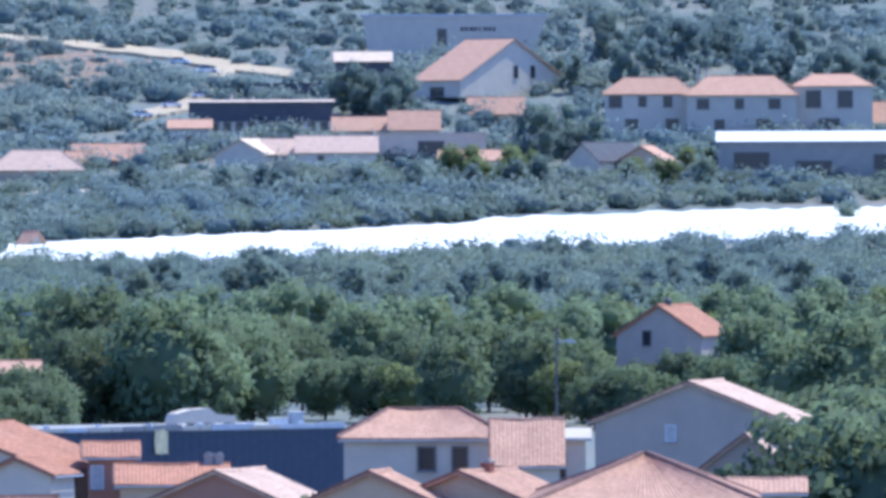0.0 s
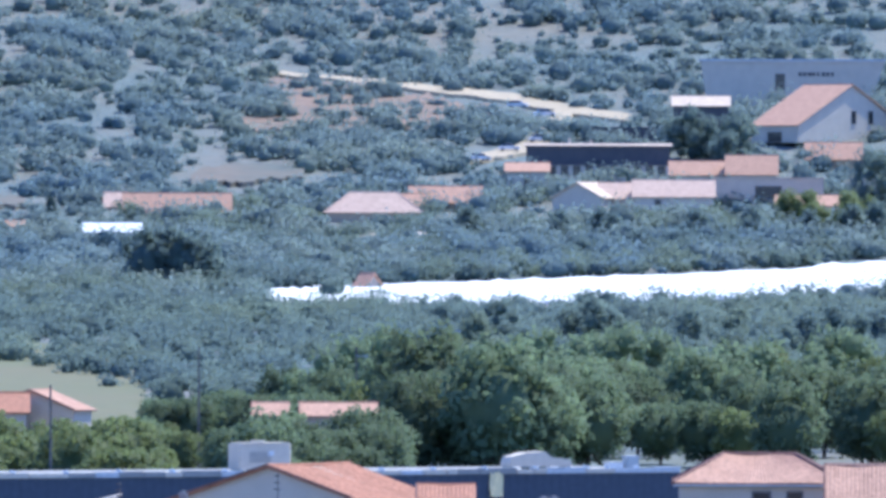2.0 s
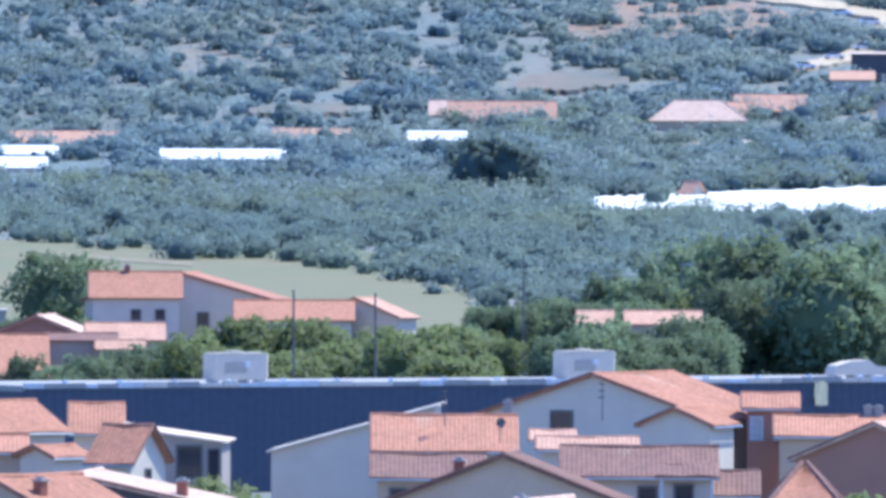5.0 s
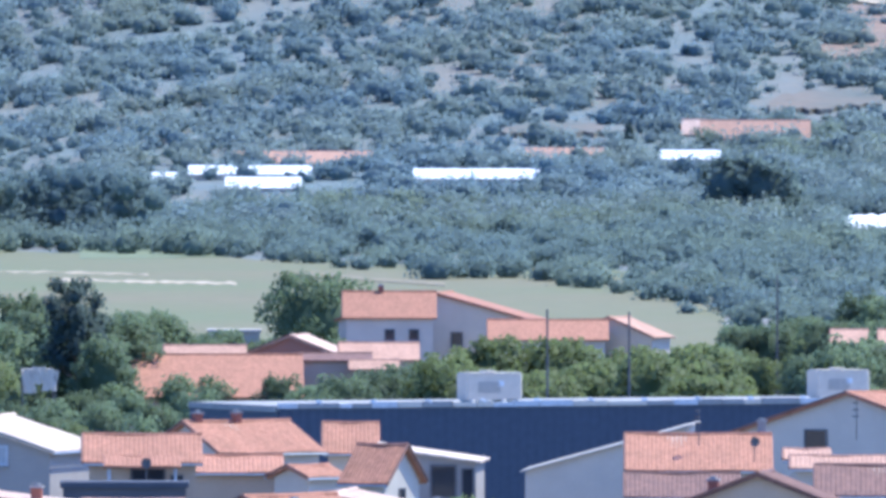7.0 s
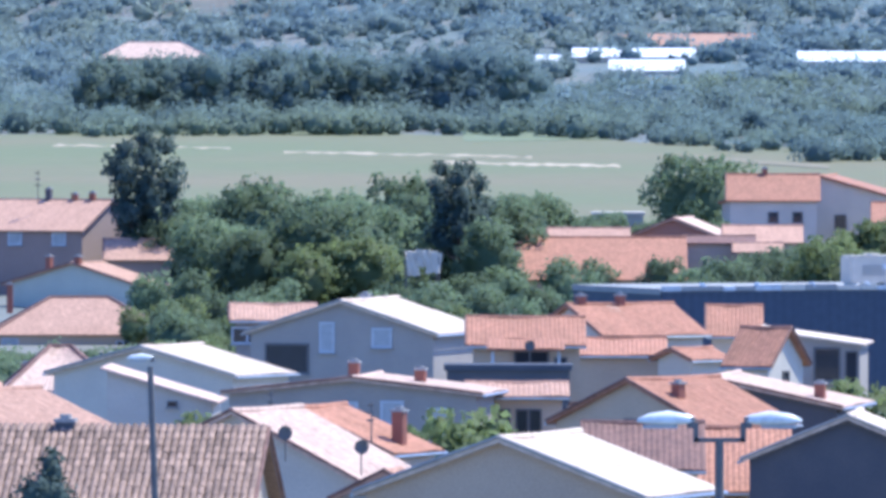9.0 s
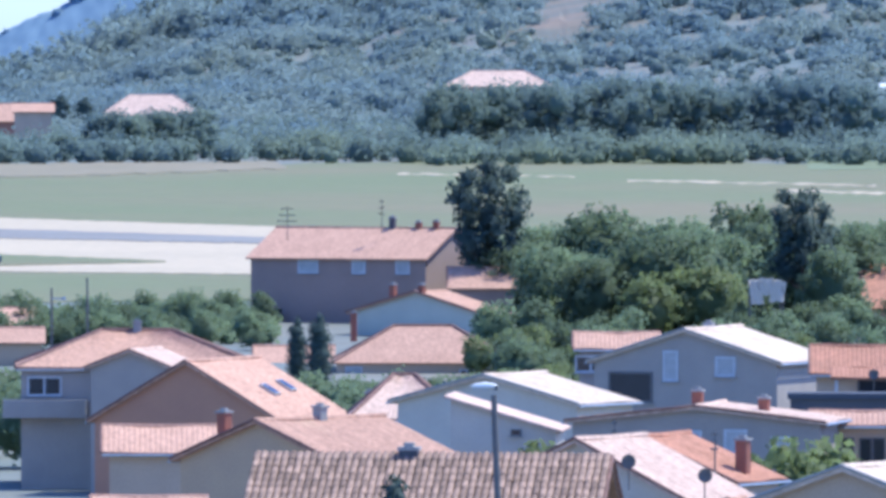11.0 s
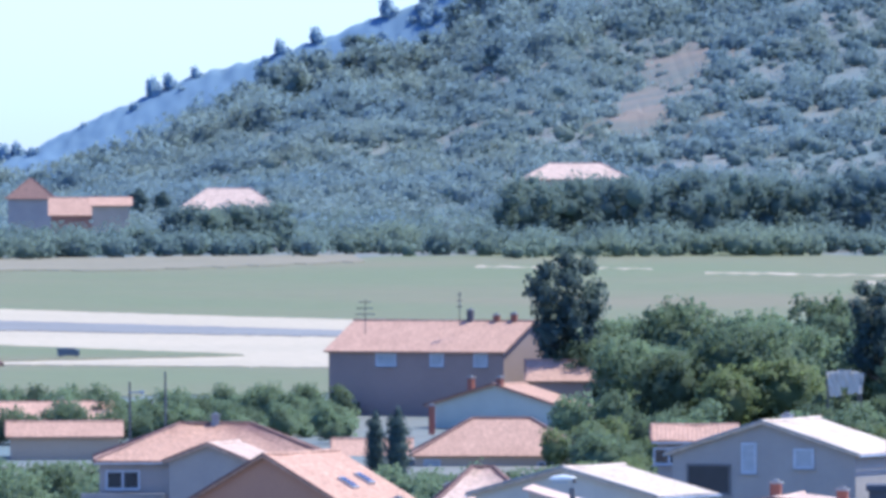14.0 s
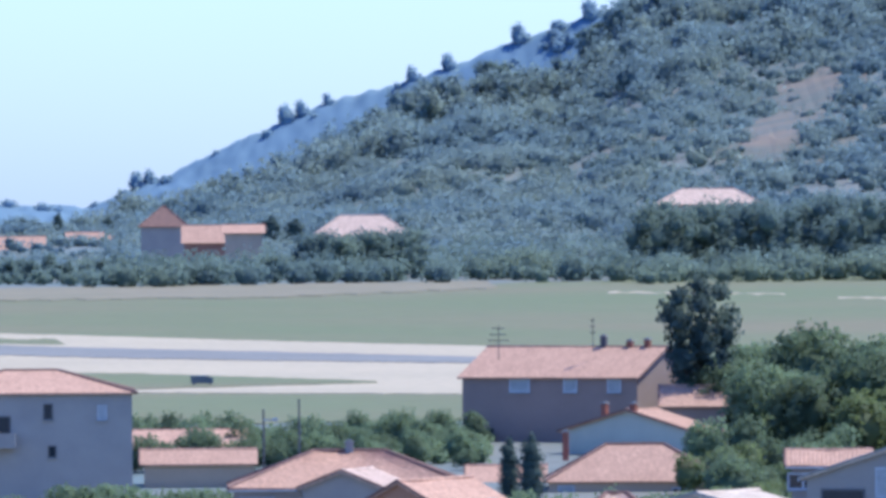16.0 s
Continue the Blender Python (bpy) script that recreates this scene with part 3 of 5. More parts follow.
def crown_blobs(h, spread, rng, low=0.3, n=9):
    """Clumps of a crown: many small ones round an uneven egg, for a broken outline."""
    out = []
    small = 1.0 if n < 16 else 0.5
    for k in range(n):
        a, q = k * 2.4 + rng.random() * 1.2, rng.random() ** (0.5 if n < 16 else 0.3)
        z = low + (0.93 - low) * ((k + rng.random()) / n) ** 0.85
        wide = math.sin(math.pi * min(1, max(0.16, (z - low * 0.7) / (1.04 - low * 0.7)))) ** 0.55
        wide *= 0.8 + 0.4 * rng.random()
        r = spread * (0.26 + 0.22 * rng.random()) * small
        reach = spread * (0.62 if n < 16 else 0.76) * wide * q
        out.append((math.cos(a) * reach, math.sin(a) * reach, z * h, r, r * (0.8 + 0.35 * rng.random())))
    return out


def pine_blobs(h, spread, rng, n=20):
    """Flat clumps of a wide-topped pine, broadest above the middle, ragged at the side."""
    out = []
    for k in range(n):
        z = 0.36 + 0.6 * (k + rng.random()) / n
        wide = math.sin(math.pi * min(1.0, max(0.1, (z - 0.22) / 0.86))) ** 0.7 * (0.65 + 0.6 * rng.random())
        a = k * 2.4 + rng.random()
        r = spread * (0.22 + 0.13 * rng.random())
        out.append((math.cos(a) * spread * 0.74 * wide, math.sin(a) * spread * 0.74 * wide, z * h, r, r * 0.75))
    return out + [(0, 0, h * 0.62, spread * 0.5, h * 0.24)]


TREES = {}


def tree_kind(key, h, spread, mat, seed, leaves, size, low=0.25, n=11):
    rng = np.random.default_rng(seed)
    blobs = pine_blobs(h, spread, rng) if mat == "needle" else crown_blobs(h, spread, rng, low, n)
    heart = [(0, 0, h * (low + 0.95) / 2, spread * 0.85, h * (1.02 - low) / 2)] if mat != "needle" else []
    crown = cloud_mesh("crown", leaf_cloud(blobs, leaves, size, rng, 0.4, (0, 0, h * 0.4)), M[mat], core_of(heart, 0.72) if heart else core_of(blobs, 0.6))
    limbs = [tube([(0, 0, -0.8), (0.1, 0, h * 0.25), (0.05, 0.1, h * 0.55), (0, 0, h * 0.8)], [h * 0.03, h * 0.022, h * 0.014, 0.03], 7)]
    for b in blobs[:5]:
        limbs.append(tube([(0.05, 0, h * 0.3), (b[0] * 0.6, b[1] * 0.6, b[2] * 0.8), b[:3]], [h * 0.012, h * 0.008, 0.02], 5))
    TREES[key] = (crown, mesh_from("trunk", *merge(limbs), M["bark"]))


for i in range(6):
    tree_kind(("leaf", i), 8.0, 4.6 + 0.4 * (i % 3), "leaf", 20 + i, 3200, 0.25, low=0.08, n=72)
tree_kind(("broad", 0), 8.0, 4.6, "leaf", 33, 4600, 0.24, low=0.08, n=72)
for i in range(3):
    tree_kind(("bright", i), 6.0, 3.6, "bright", 40 + i, 2300, 0.22, low=0.08, n=56)
for i in range(3):
    tree_kind(("bush", i), 3.0, 2.6, "leaf", 60 + i, 1000, 0.19, low=0.1, n=11)
for i in range(2):
    tree_kind(("green", i), 3.0, 2.6, "bright", 70 + i, 1000, 0.19, low=0.1, n=11)
# Far trees take the haze-tinted maquis colour.
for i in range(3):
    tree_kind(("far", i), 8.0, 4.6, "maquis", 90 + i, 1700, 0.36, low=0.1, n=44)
for i in range(2):
    tree_kind(("pine", i), 10.0, 3.9, "needle", 80 + i, 4200, 0.2, low=0.38, n=14)


def plant(key, x, y, scale, turn, label, category, group="", squash=1.0, z=None):
    crown, trunk = TREES[key]
    ob = new(category.replace(" ", "_"))
    ob.matrix_basis = Matrix.LocRotScale((x, y, ground_z(x, y) if z is None else z), Euler((0, 0, turn)), (scale, scale, scale * squash))
    tagged(ob, label, category, group)
    part("crown", crown, ob)
    part("trunk", trunk, ob)
    return ob


def grove(kind, count, b0, b1, d0, d1, s0, s1, seed, label, category, group, squash=1.0):
    """Trees scattered over a stretch of bearings and distances."""
    rng = random.Random(seed)
    kinds = [k for k in TREES if k[0] == kind]
    for i in range(count):
        b = b0 + (b1 - b0) * (i + rng.random()) / count
        d = d0 + (d1 - d0) * rng.random()
        plant(rng.choice(kinds), *spot(b, d), s0 + (s1 - s0) * rng.random(), rng.random() * 6.28, label, category, group, squash * (0.85 + 0.3 * rng.random()))


def woods(name, count, b0, b1, d0, d1, h0, h1, seed, mat, label, leaves=700, size=0.3):
    """A far wood whose trees cannot be counted, one object."""
    rng = np.random.default_rng(seed)
    clouds, cores = [], []
    for i in range(count):
        x, y = spot(b0 + (b1 - b0) * (i + rng.random()) / count, d0 + (d1 - d0) * rng.random())
        h = h0 + (h1 - h0) * rng.random()
        z = ground_z(x, y)
        blobs = [(x + p, y + q, z + r, s, t) for p, q, r, s, t in crown_blobs(h, h * 0.56, rng, 0.1, 9)]
        clouds.append(leaf_cloud(blobs, leaves, size, rng))
        cores.append(core_of(blobs, 0.6))
    me = cloud_mesh(name, np.concatenate(clouds), M[mat], merge(cores))
    return tagged(new(name, me), label, "woods", kind="stuff")


grove("bright", 30, 2.763, 4.339, 855, 960, 0.45, 0.75, 6, "lighter green young tree", "tree", "trees of the wood")
grove("leaf", 16, 3.701, 4.978, 890, 1000, 0.6, 0.85, 7, "dense dark green broadleaved tree", "tree", "trees of the wood")
grove("leaf", 34, 4.637, 8.115, 880, 1010, 0.75, 1.1, 1, "dense dark green broadleaved tree", "tree", "trees of the wood")
grove("leaf", 12, 9.04, 10.252, 880, 1010, 0.75, 1.1, 41, "dense dark green broadleaved tree", "tree", "trees of the wood")
grove("leaf", 9, 8.115, 9.04, 890, 930, 0.6, 0.74, 42, "dense dark green broadleaved tree", "tree", "trees of the wood")
woods("rear_woods", 44, 4.828, 10.252, 1010, 1220, 6.0, 8.4, 2, "leaf", "dense dark green woods behind the nearer trees")
woods("rear_woods", 40, 5.147, 10.252, 1220, 1480, 4.8, 7.2, 3, "maquis", "dense dark green woods behind the nearer trees")
grove("bright", 34, 4.637, 10.252, 890, 1250, 0.8, 1.15, 4, "lighter green young tree", "tree", "trees of the wood")
grove("leaf", 10, 5.275, 6.296, 870, 940, 1.0, 1.35, 5, "dense dark green broadleaved tree", "tree", "trees of the wood")
grove("green", 40, 2.68, 5.297, 745, 830, 0.6, 1.0, 8, "bright green low bush behind the shed", "bush", "bushes behind the shed")
grove("leaf", 16, -1.576, -0.396, 830, 880, 0.8, 1.1, 9, "dense dark green broadleaved tree", "tree", "trees beside the airfield")
grove("leaf", 5, -0.3, -0.077, 895, 920, 0.8, 1.0, 29, "dense dark green broadleaved tree", "tree", "trees beside the airfield")
grove("leaf", 7, 0.051, 0.562, 835, 890, 0.75, 1.0, 39, "dense dark green broadleaved tree", "tree", "trees beside the airfield")
grove("bush", 26, 1.421, 3.495, 790, 840, 0.6, 1.0, 49, "low green bush behind the houses", "bush", "bushes behind the houses")
grove("bright", 5, -0.842, -0.35, 815, 830, 0.85, 1.1, 10, "lighter green young tree", "tree", "trees beside the airfield")
grove("leaf", 14, 0.306, 1.615, 885, 930, 0.5, 0.7, 11, "dense dark green broadleaved tree", "tree", "trees beside the airfield")
grove("bush", 66, -1.704, 1.295, 760, 850, 0.6, 1.1, 12, "low green bush behind the houses", "bush", "bushes behind the houses")
grove("green", 34, -1.768, 1.295, 720, 800, 0.5, 0.9, 13, "low green bush behind the houses", "bush", "bushes behind the houses")
grove("bush", 84, -5.4, -2.948, 812, 858, 0.5, 0.85, 14, "dark bush along the field edge", "bush", "bushes along the field")
grove("bush", 20, -5.823, -4.1, 620, 700, 0.8, 1.4, 15, "dark bush between the houses", "bush", "bushes between the houses")
grove("leaf", 6, -5.288, -4.394, 640, 700, 0.6, 0.75, 16, "dense dark green broadleaved tree", "tree", "trees between the houses")
grove("leaf", 9, 9.295, 10.189, 655, 700, 1.2, 1.45, 17, "dense dark green broadleaved tree", "tree", "trees between the houses")
grove("leaf", 6, 9.35, 10.15, 585, 600, 1.35, 1.5, 171, "dense dark green broadleaved tree", "tree", "trees between the houses")
grove("bright", 4, 5.631, 6.205, 415, 432, 1.0, 1.2, 18, "leafy green shrub among the roofs", "bush", "shrubs among the roofs")
grove("bright", 3, 6.556, 6.971, 480, 492, 1.35, 1.52, 19, "leafy green shrub among the roofs", "bush", "shrubs among the roofs")
grove("bright", 2, 2.186, 2.442, 522, 532, 0.95, 1.08, 20, "leafy green shrub among the roofs", "bush", "shrubs among the roofs")
grove("bright", 2, -1.333, -1.078, 452, 460, 0.9, 1.0, 21, "leafy green shrub among the roofs", "bush", "shrubs among the roofs")
plant(("pine", 0), -24.9, 849.6, 0.88, 0, "dark umbrella-shaped pine tree beside the field", "pine tree", squash=1.58)
plant(("pine", 1), 1.3, 845.0, 0.86, 1, "dark pine tree beside the field", "pine tree", squash=1.35)
plant(("broad", 0), 1.6, 851.0, 0.98, 0, "dark broad tree beside the field", "tree", squash=1.00)
plant(("leaf", 2), 24.3, 959.7, 1.22, 2, "round green tree beside a white house", "tree", squash=1.00)
plant(("far", 1), 119.1, 1720.9, 1.38, 1, "large dark round tree at the hill foot", "tree", squash=1.00)
plant(("far", 0), 113.4, 1721.3, 1.32, 1, "large dark round tree at the hill foot", "tree", squash=1.00)
plant(("far", 1), 122.5, 1720.6, 1.14, 0, "large dark round tree at the hill foot", "tree", squash=1.00)
woods("far_woods", 12, -3.937, -3.235, 1635, 1660, 6.2, 7.6, 50, "maquis", "dense haze-tinted woods below the hill")
woods("far_woods", 14, -2.035, -1.205, 1645, 1672, 9.8, 11.6, 51, "maquis", "dense haze-tinted woods below the hill")
woods("far_woods", 22, -1.173, 0.486, 1640, 1690, 9.6, 12.4, 52, "maquis", "dense haze-tinted woods below the hill")
woods("far_woods", 18, -5.759, -4.1, 1610, 1650, 2.8, 4.0, 53, "maquis", "dense haze-tinted woods below the hill")
woods("far_woods", 14, 8.019, 9.806, 2020, 2080, 8.0, 12.0, 60, "maquis", "dense haze-tinted woods below the hill")
woods("far_woods", 5, 7.796, 8.21, 1900, 1935, 7.2, 10.4, 61, "maquis", "dense haze-tinted woods below the hill")
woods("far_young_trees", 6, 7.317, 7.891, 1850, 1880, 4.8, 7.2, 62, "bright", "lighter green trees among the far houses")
woods("far_woods", 6, 6.711, 7.189, 1975, 2000, 7.2, 10.4, 63, "maquis", "dense haze-tinted woods below the hill")
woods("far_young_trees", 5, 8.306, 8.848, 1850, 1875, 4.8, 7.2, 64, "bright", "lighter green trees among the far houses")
woods("far_woods", 10, 5.562, 8.817, 1835, 1860, 4.8, 7.2, 65, "maquis", "dense haze-tinted woods below the hill")
grove("bright", 28, 2.053, 3.84, 785, 845, 0.85, 1.15, 70, "lighter green young tree", "tree", "trees behind the shed")
plant(("far", 0), -94.8, 2488.2, 1.50, 3, "dark tree standing out on the crest of the hill", "tree", squash=0.42)
plant(("far", 0), -99.0, 2488.0, 1.20, 3, "dark tree standing out on the crest of the hill", "tree", squash=0.79)
plant(("far", 0), -82.3, 2488.6, 1.30, 3, "dark tree standing out on the crest of the hill", "tree", squash=0.32)
plant(("far", 1), -122.6, 2487.0, 1.30, 1, "dark tree standing out on the crest of the hill", "tree", squash=0.73)
plant(("far", 2), -119.1, 2487.1, 0.90, 2, "dark tree standing out on the crest of the hill", "tree", squash=0.66)
plant(("far", 2), -62.9, 2489.2, 1.30, 5, "dark tree standing out on the crest of the hill", "tree", squash=0.73)
plant(("far", 1), -56.0, 2489.4, 1.20, 1, "dark tree standing out on the crest of the hill", "tree", squash=0.80)
plant(("far", 2), -142.0, 2485.9, 1.10, 5, "dark tree standing out on the crest of the hill", "tree", squash=0.44)
plant(("far", 0), -155.1, 2485.2, 1.10, 0, "dark tree standing out on the crest of the hill", "tree", squash=0.78)
plant(("far", 2), -164.9, 2484.5, 1.30, 2, "dark tree standing out on the crest of the hill", "tree", squash=0.72)
plant(("far", 2), -169.0, 2484.3, 1.00, 2, "dark tree standing out on the crest of the hill", "tree", squash=0.77)
plant(("far", 2), -69.1, 2489.0, 1.00, 2, "dark tree standing out on the crest of the hill", "tree", squash=0.78)
grove("bright", 2, -0.025, 0.263, 425, 435, 0.95, 1.1, 22, "leafy green shrub among the roofs", "bush", "shrubs among the roofs")
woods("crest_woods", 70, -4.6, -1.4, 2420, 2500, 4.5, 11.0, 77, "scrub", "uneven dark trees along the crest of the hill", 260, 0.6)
grove("leaf", 12, 1.223, 2.149, 790, 835, 0.5, 0.68, 71, "dense dark green broadleaved tree", "tree", "trees behind the shed")
grove("leaf", 13, 4.276, 5.137, 800, 832, 0.78, 0.9, 72, "dense dark green broadleaved tree", "tree", "trees behind the shed")


def scatter(name, count, b0, b1, d0, d1, r0, r1, leaves, size, seed, mat, label, category, keep=None, tall=1.0, core=0.62):
    """Uncountable scrub and far woods, one object."""
    rng = np.random.default_rng(seed)
    blobs, made = [], 0
    while made < count:
        b, d = b0 + (b1 - b0) * rng.random(), math.sqrt(d0 * d0 + (d1 * d1 - d0 * d0) * rng.random())
        x, y = spot(b, d)
        if keep and not keep(b, d, x, y):
            continue
        made += 1
        if b > 0.6 and d > 2370 and rng.random() < 0.75:
            continue
        r = (r0 + (r1 - r0) * rng.random() ** 2) * (0.6 if b < -4.95 else 1.0)
        z = ground_z(x, y)
        blobs.append((x, y, z + r * 0.4 * tall, r, r * tall * (0.7 + 0.4 * rng.random())))
        blobs.append((x + r * (rng.random() - 0.5) * 1.4, y + r * 0.3, z + r * tall * (0.4 + 0.5 * rng.random()), r * 0.65, r * 0.6 * tall))
    pts = leaf_cloud(blobs, len(blobs) // 2 * leaves, size, rng, 1.3)
    me = cloud_mesh(name, pts, M[mat], core_of(blobs, core))
    return tagged(new(name, me), label, category, kind="stuff")


def clear_of(b, d):
    """False on roads, strips, bare ground, and gaps opening houses to the camera's view."""
    for b0, b1, d0, d1 in BARE:
        if b0 < b < b1 and d0 < d < d1:
            return False
    return True


BARE = []
BARE.append((4.83, 5.31, 1647.0, 1742.0))
BARE.append((5.31, 5.78, 1657.0, 1752.0))
BARE.append((5.79, 6.26, 1667.0, 1762.0))
BARE.append((6.26, 6.74, 1672.0, 1767.0))
BARE.append((6.74, 7.22, 1677.0, 1777.0))
BARE.append((7.22, 7.7, 1687.0, 1787.0))
BARE.append((7.7, 8.18, 1692.0, 1807.0))
BARE.append((8.18, 8.66, 1697.0, 1817.0))
BARE.append((8.66, 9.14, 1707.0, 1822.0))
BARE.append((9.14, 9.61, 1712.0, 1827.0))
BARE.append((9.62, 10.09, 1717.0, 1832.0))
BARE.append((10.09, 10.57, 1722.0, 1837.0))
BARE.append((4.38, 4.79, 1662.0, 1732.0))
BARE.append((4.46, 4.8, 2127.0, 2157.0))
BARE.append((4.8, 5.14, 2107.0, 2142.0))
BARE.append((5.14, 5.48, 2097.0, 2127.0))
BARE.append((5.48, 5.82, 2082.0, 2117.0))
BARE.append((5.82, 6.15, 2067.0, 2102.0))
BARE.append((6.15, 6.49, 2057.0, 2087.0))
BARE.append((5.53, 6.04, 1977.0, 2032.0))
BARE.append((-1.4, -1.15, 2017.0, 2142.0))
BARE.append((-1.11, -0.89, 2122.0, 2232.0))
BARE.append((4.01, 4.64, 1937.0, 1987.0))
BARE.append((2.5, 3.07, 1902.0, 1942.0))
BARE.append((6.75, 8.06, 2088.0, 2108.0))
BARE.append((7.16, 8.05, 1998.0, 2018.0))
BARE.append((5.79, 7.32, 1893.0, 1913.0))
BARE.append((6.94, 8.08, 1893.0, 1913.0))
BARE.append((8.21, 9.81, 1968.0, 1988.0))
BARE.append((8.02, 8.66, 1878.0, 1898.0))
BARE.append((8.85, 10.25, 1868.0, 1888.0))
BARE.append((4.76, 5.66, 1868.0, 1888.0))
BARE.append((3.49, 4.24, 1888.0, 1908.0))
BARE.append((3.39, 3.71, 1843.0, 1863.0))
BARE.append((1.99, 2.73, 1808.0, 1828.0))
BARE.append((2.63, 3.08, 1848.0, 1868.0))
BARE.append((0.71, 1.76, 1785.0, 1828.0))
BARE.append((-5.95, -4.13, 2363.0, 2383.0))
BARE.append((-3.89, -3.28, 1662, 1700))
BARE.append((-1.95, -1.3, 1678, 1720))
BARE.append((-4.87, -4.12, 1660, 1740))


def on_hill(b, d, x, y):
    return clear_of(b, d) and noise.noise(Vector((x / 26 + y / 60, y / 70, 5))) > (-0.34 if -2.6 < b < 0.2 else -0.7)


def on_plain_edge(b, d, x, y):
    edge = float(np.interp(b, (0.6, 2.0, 3.2, 3.9), (1590, 1420, 1340, 1150))) + 60 * noise.noise(Vector((x / 30, y / 30, 2)))
    return clear_of(b, d) and d > min(edge, 1590)


scatter("hillside_scrub", 13500, -5.6, 10.4, 1680, 2540, 1.6, 5.2, 54, 0.36, 5, "scrub", "haze-tinted maquis scrub covering the hillside", "scrub", on_hill, 0.72, 0.55)
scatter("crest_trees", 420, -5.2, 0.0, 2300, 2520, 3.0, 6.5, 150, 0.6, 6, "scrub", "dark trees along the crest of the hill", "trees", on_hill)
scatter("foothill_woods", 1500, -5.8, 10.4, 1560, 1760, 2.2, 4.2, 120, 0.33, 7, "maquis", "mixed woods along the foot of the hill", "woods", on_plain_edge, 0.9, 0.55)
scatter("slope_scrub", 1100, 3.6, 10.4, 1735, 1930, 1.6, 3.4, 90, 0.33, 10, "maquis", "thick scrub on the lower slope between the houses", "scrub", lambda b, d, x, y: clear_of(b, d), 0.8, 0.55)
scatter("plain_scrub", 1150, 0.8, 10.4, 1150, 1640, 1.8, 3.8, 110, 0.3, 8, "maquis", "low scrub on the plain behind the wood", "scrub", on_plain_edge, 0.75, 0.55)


scatter("undergrowth", 900, -6.2, 1.3, 690, 752, 0.7, 1.5, 60, 0.2, 31, "leaf", "low green undergrowth behind the town", "scrub", None, 1.0)
scatter("undergrowth", 420, -5.6, -2.9, 822, 862, 0.6, 1.2, 60, 0.22, 32, "leaf", "low green undergrowth along the airfield", "scrub", None, 1.0)


# ---- houses
house(-28.2, 859.6, 15.37, 2.38, 11.3, 16.4, -67.0, "taupe", "pink", wins=(("l", 0.33, 0.75, 1.9, 1.25, "shutter"), ("l", 0.62, 0.75, 1.3, 1.25, "shutter"), ("l", 0.87, 0.75, 1.3, 1.25, "shutter")), chims=((0.35, 0.5, 0.9, "slate"), (0.2, 0.5, 0.5, "brick"), (0.1, 0.5, 0.6, "brick")))
house(-30.4, 833.3, 11.24, 1.71, 13.3, 4.0, 33.3, "pale", "pink", chims=((0.1, 0.3, 1.2, "brick"), (0.1, 0.52, 0.6, "brick")))
house(-28.0, 847.5, 13.15, 1.51, 6.0, 5.2, 88.1, "taupe", "pink", chims=((0.4, 0.3, 0.6, "brick"),))
house(-34.8, 783.7, 8.67, 2.65, 9.0, 13.4, 87.4, "beige", "pink", hip=True, wins=(("r", 0.1, 1.0, 1.3, 1.3, "shutter"), ("r", 0.75, 1.2, 1.2, 1.3, "glass")), chims=((0.1, 0.5, 1.0, "brick"),))
house(-41.6, 796.9, 8.24, 1.15, 6.0, 5.8, 87.0, "beige", "pink")
house(-33.2, 561.4, 11.43, 3.18, 11.4, 9.2, 22.1, "orange", "pink", skylights=[(0.45, 0.55), (0.75, 0.5)], wins=(("g", 0.28, 1.7, 0.9, 1.0, "dark"), ("g", 0.62, 1.8, 0.8, 0.9, "dark"), ("r", 0.5, 1.2, 1.2, 1.2, "glass")))
house(-47.1, 623.2, 12.75, 2.07, 10.0, 14.3, 85.7, "grey", "pink", hip=True, balcony=[('r', -0.08, 0.28, 2.9, 1.2)], wins=(("r", 0.1, 1.2, 2.1, 1.2, "glass"), ("r", 0.44, 1.1, 1.2, 1.2, "glass")), chims=((0.5, 0.5, 0.5, "concrete"),))
# Front gable of the house above; paler tiles stand for its sunlit slope.
house(-39.6, 611.6, 12.95, 0.95, 5.1, 5.0, 16.5, "grey", "bleached")
house(-72.6, 821.3, 10.47, 1.28, 9.0, 11.4, 84.9, "beige", "pink", chims=((0.65, 0.4, 0.5, "brick"),))
house(-66.7, 790.2, 9.95, 0.97, 6.0, 8.5, 85.2, "beige", "pink")
house(-80.3, 761.3, 16.06, 1.57, 11.0, 15.0, 84.0, "grey", "pink", hip=True, balcony=[("r", 0.05, 0.42, 3.9, 1.3)], wins=(("r", 0.58, 1.4, 0.7, 1.2, "dark"), ("r", 0.3, 2.6, 2.8, 1.8, "dark"), ("r", 0.6, 4.4, 0.6, 0.9, "dark"), ("r", 0.85, 1.5, 0.7, 1.1, "shutter")))
house(-22.3, 524.0, 12.92, 2.03, 9.0, 5.1, 87.6, "white", "bleached", hip=0.45, chims=((0.15, 0.1, 0.6, "brick"), (0.25, 0.1, 0.6, "brick")))
house(-15.0, 507.4, 14.13, 1.27, 10.4, 5.6, 28.8, "white", "faded")
house(-13.4, 480.0, 15.13, 0.05, 5.0, 6.0, 2.7, "white", "bleached", mono=-1.47, wins=(("g", 0.62, 1.6, 0.5, 0.3, "dark"),))
# Its widest window is a dark panel for the shade inside a loggia.
house(-5.6, 561.8, 14.72, 1.68, 10.8, 8.7, 19.9, "grey", "faded", wins=(("g", 0.42, 0.3, 0.9, 1.7, "door"), ("g", 0.72, 0.3, 1.2, 1.1, "shutter"), ("g", 0.2, 1.5, 2.6, 1.7, "dark")), chims=((0.6, 0.45, 0.4, "steel"),))
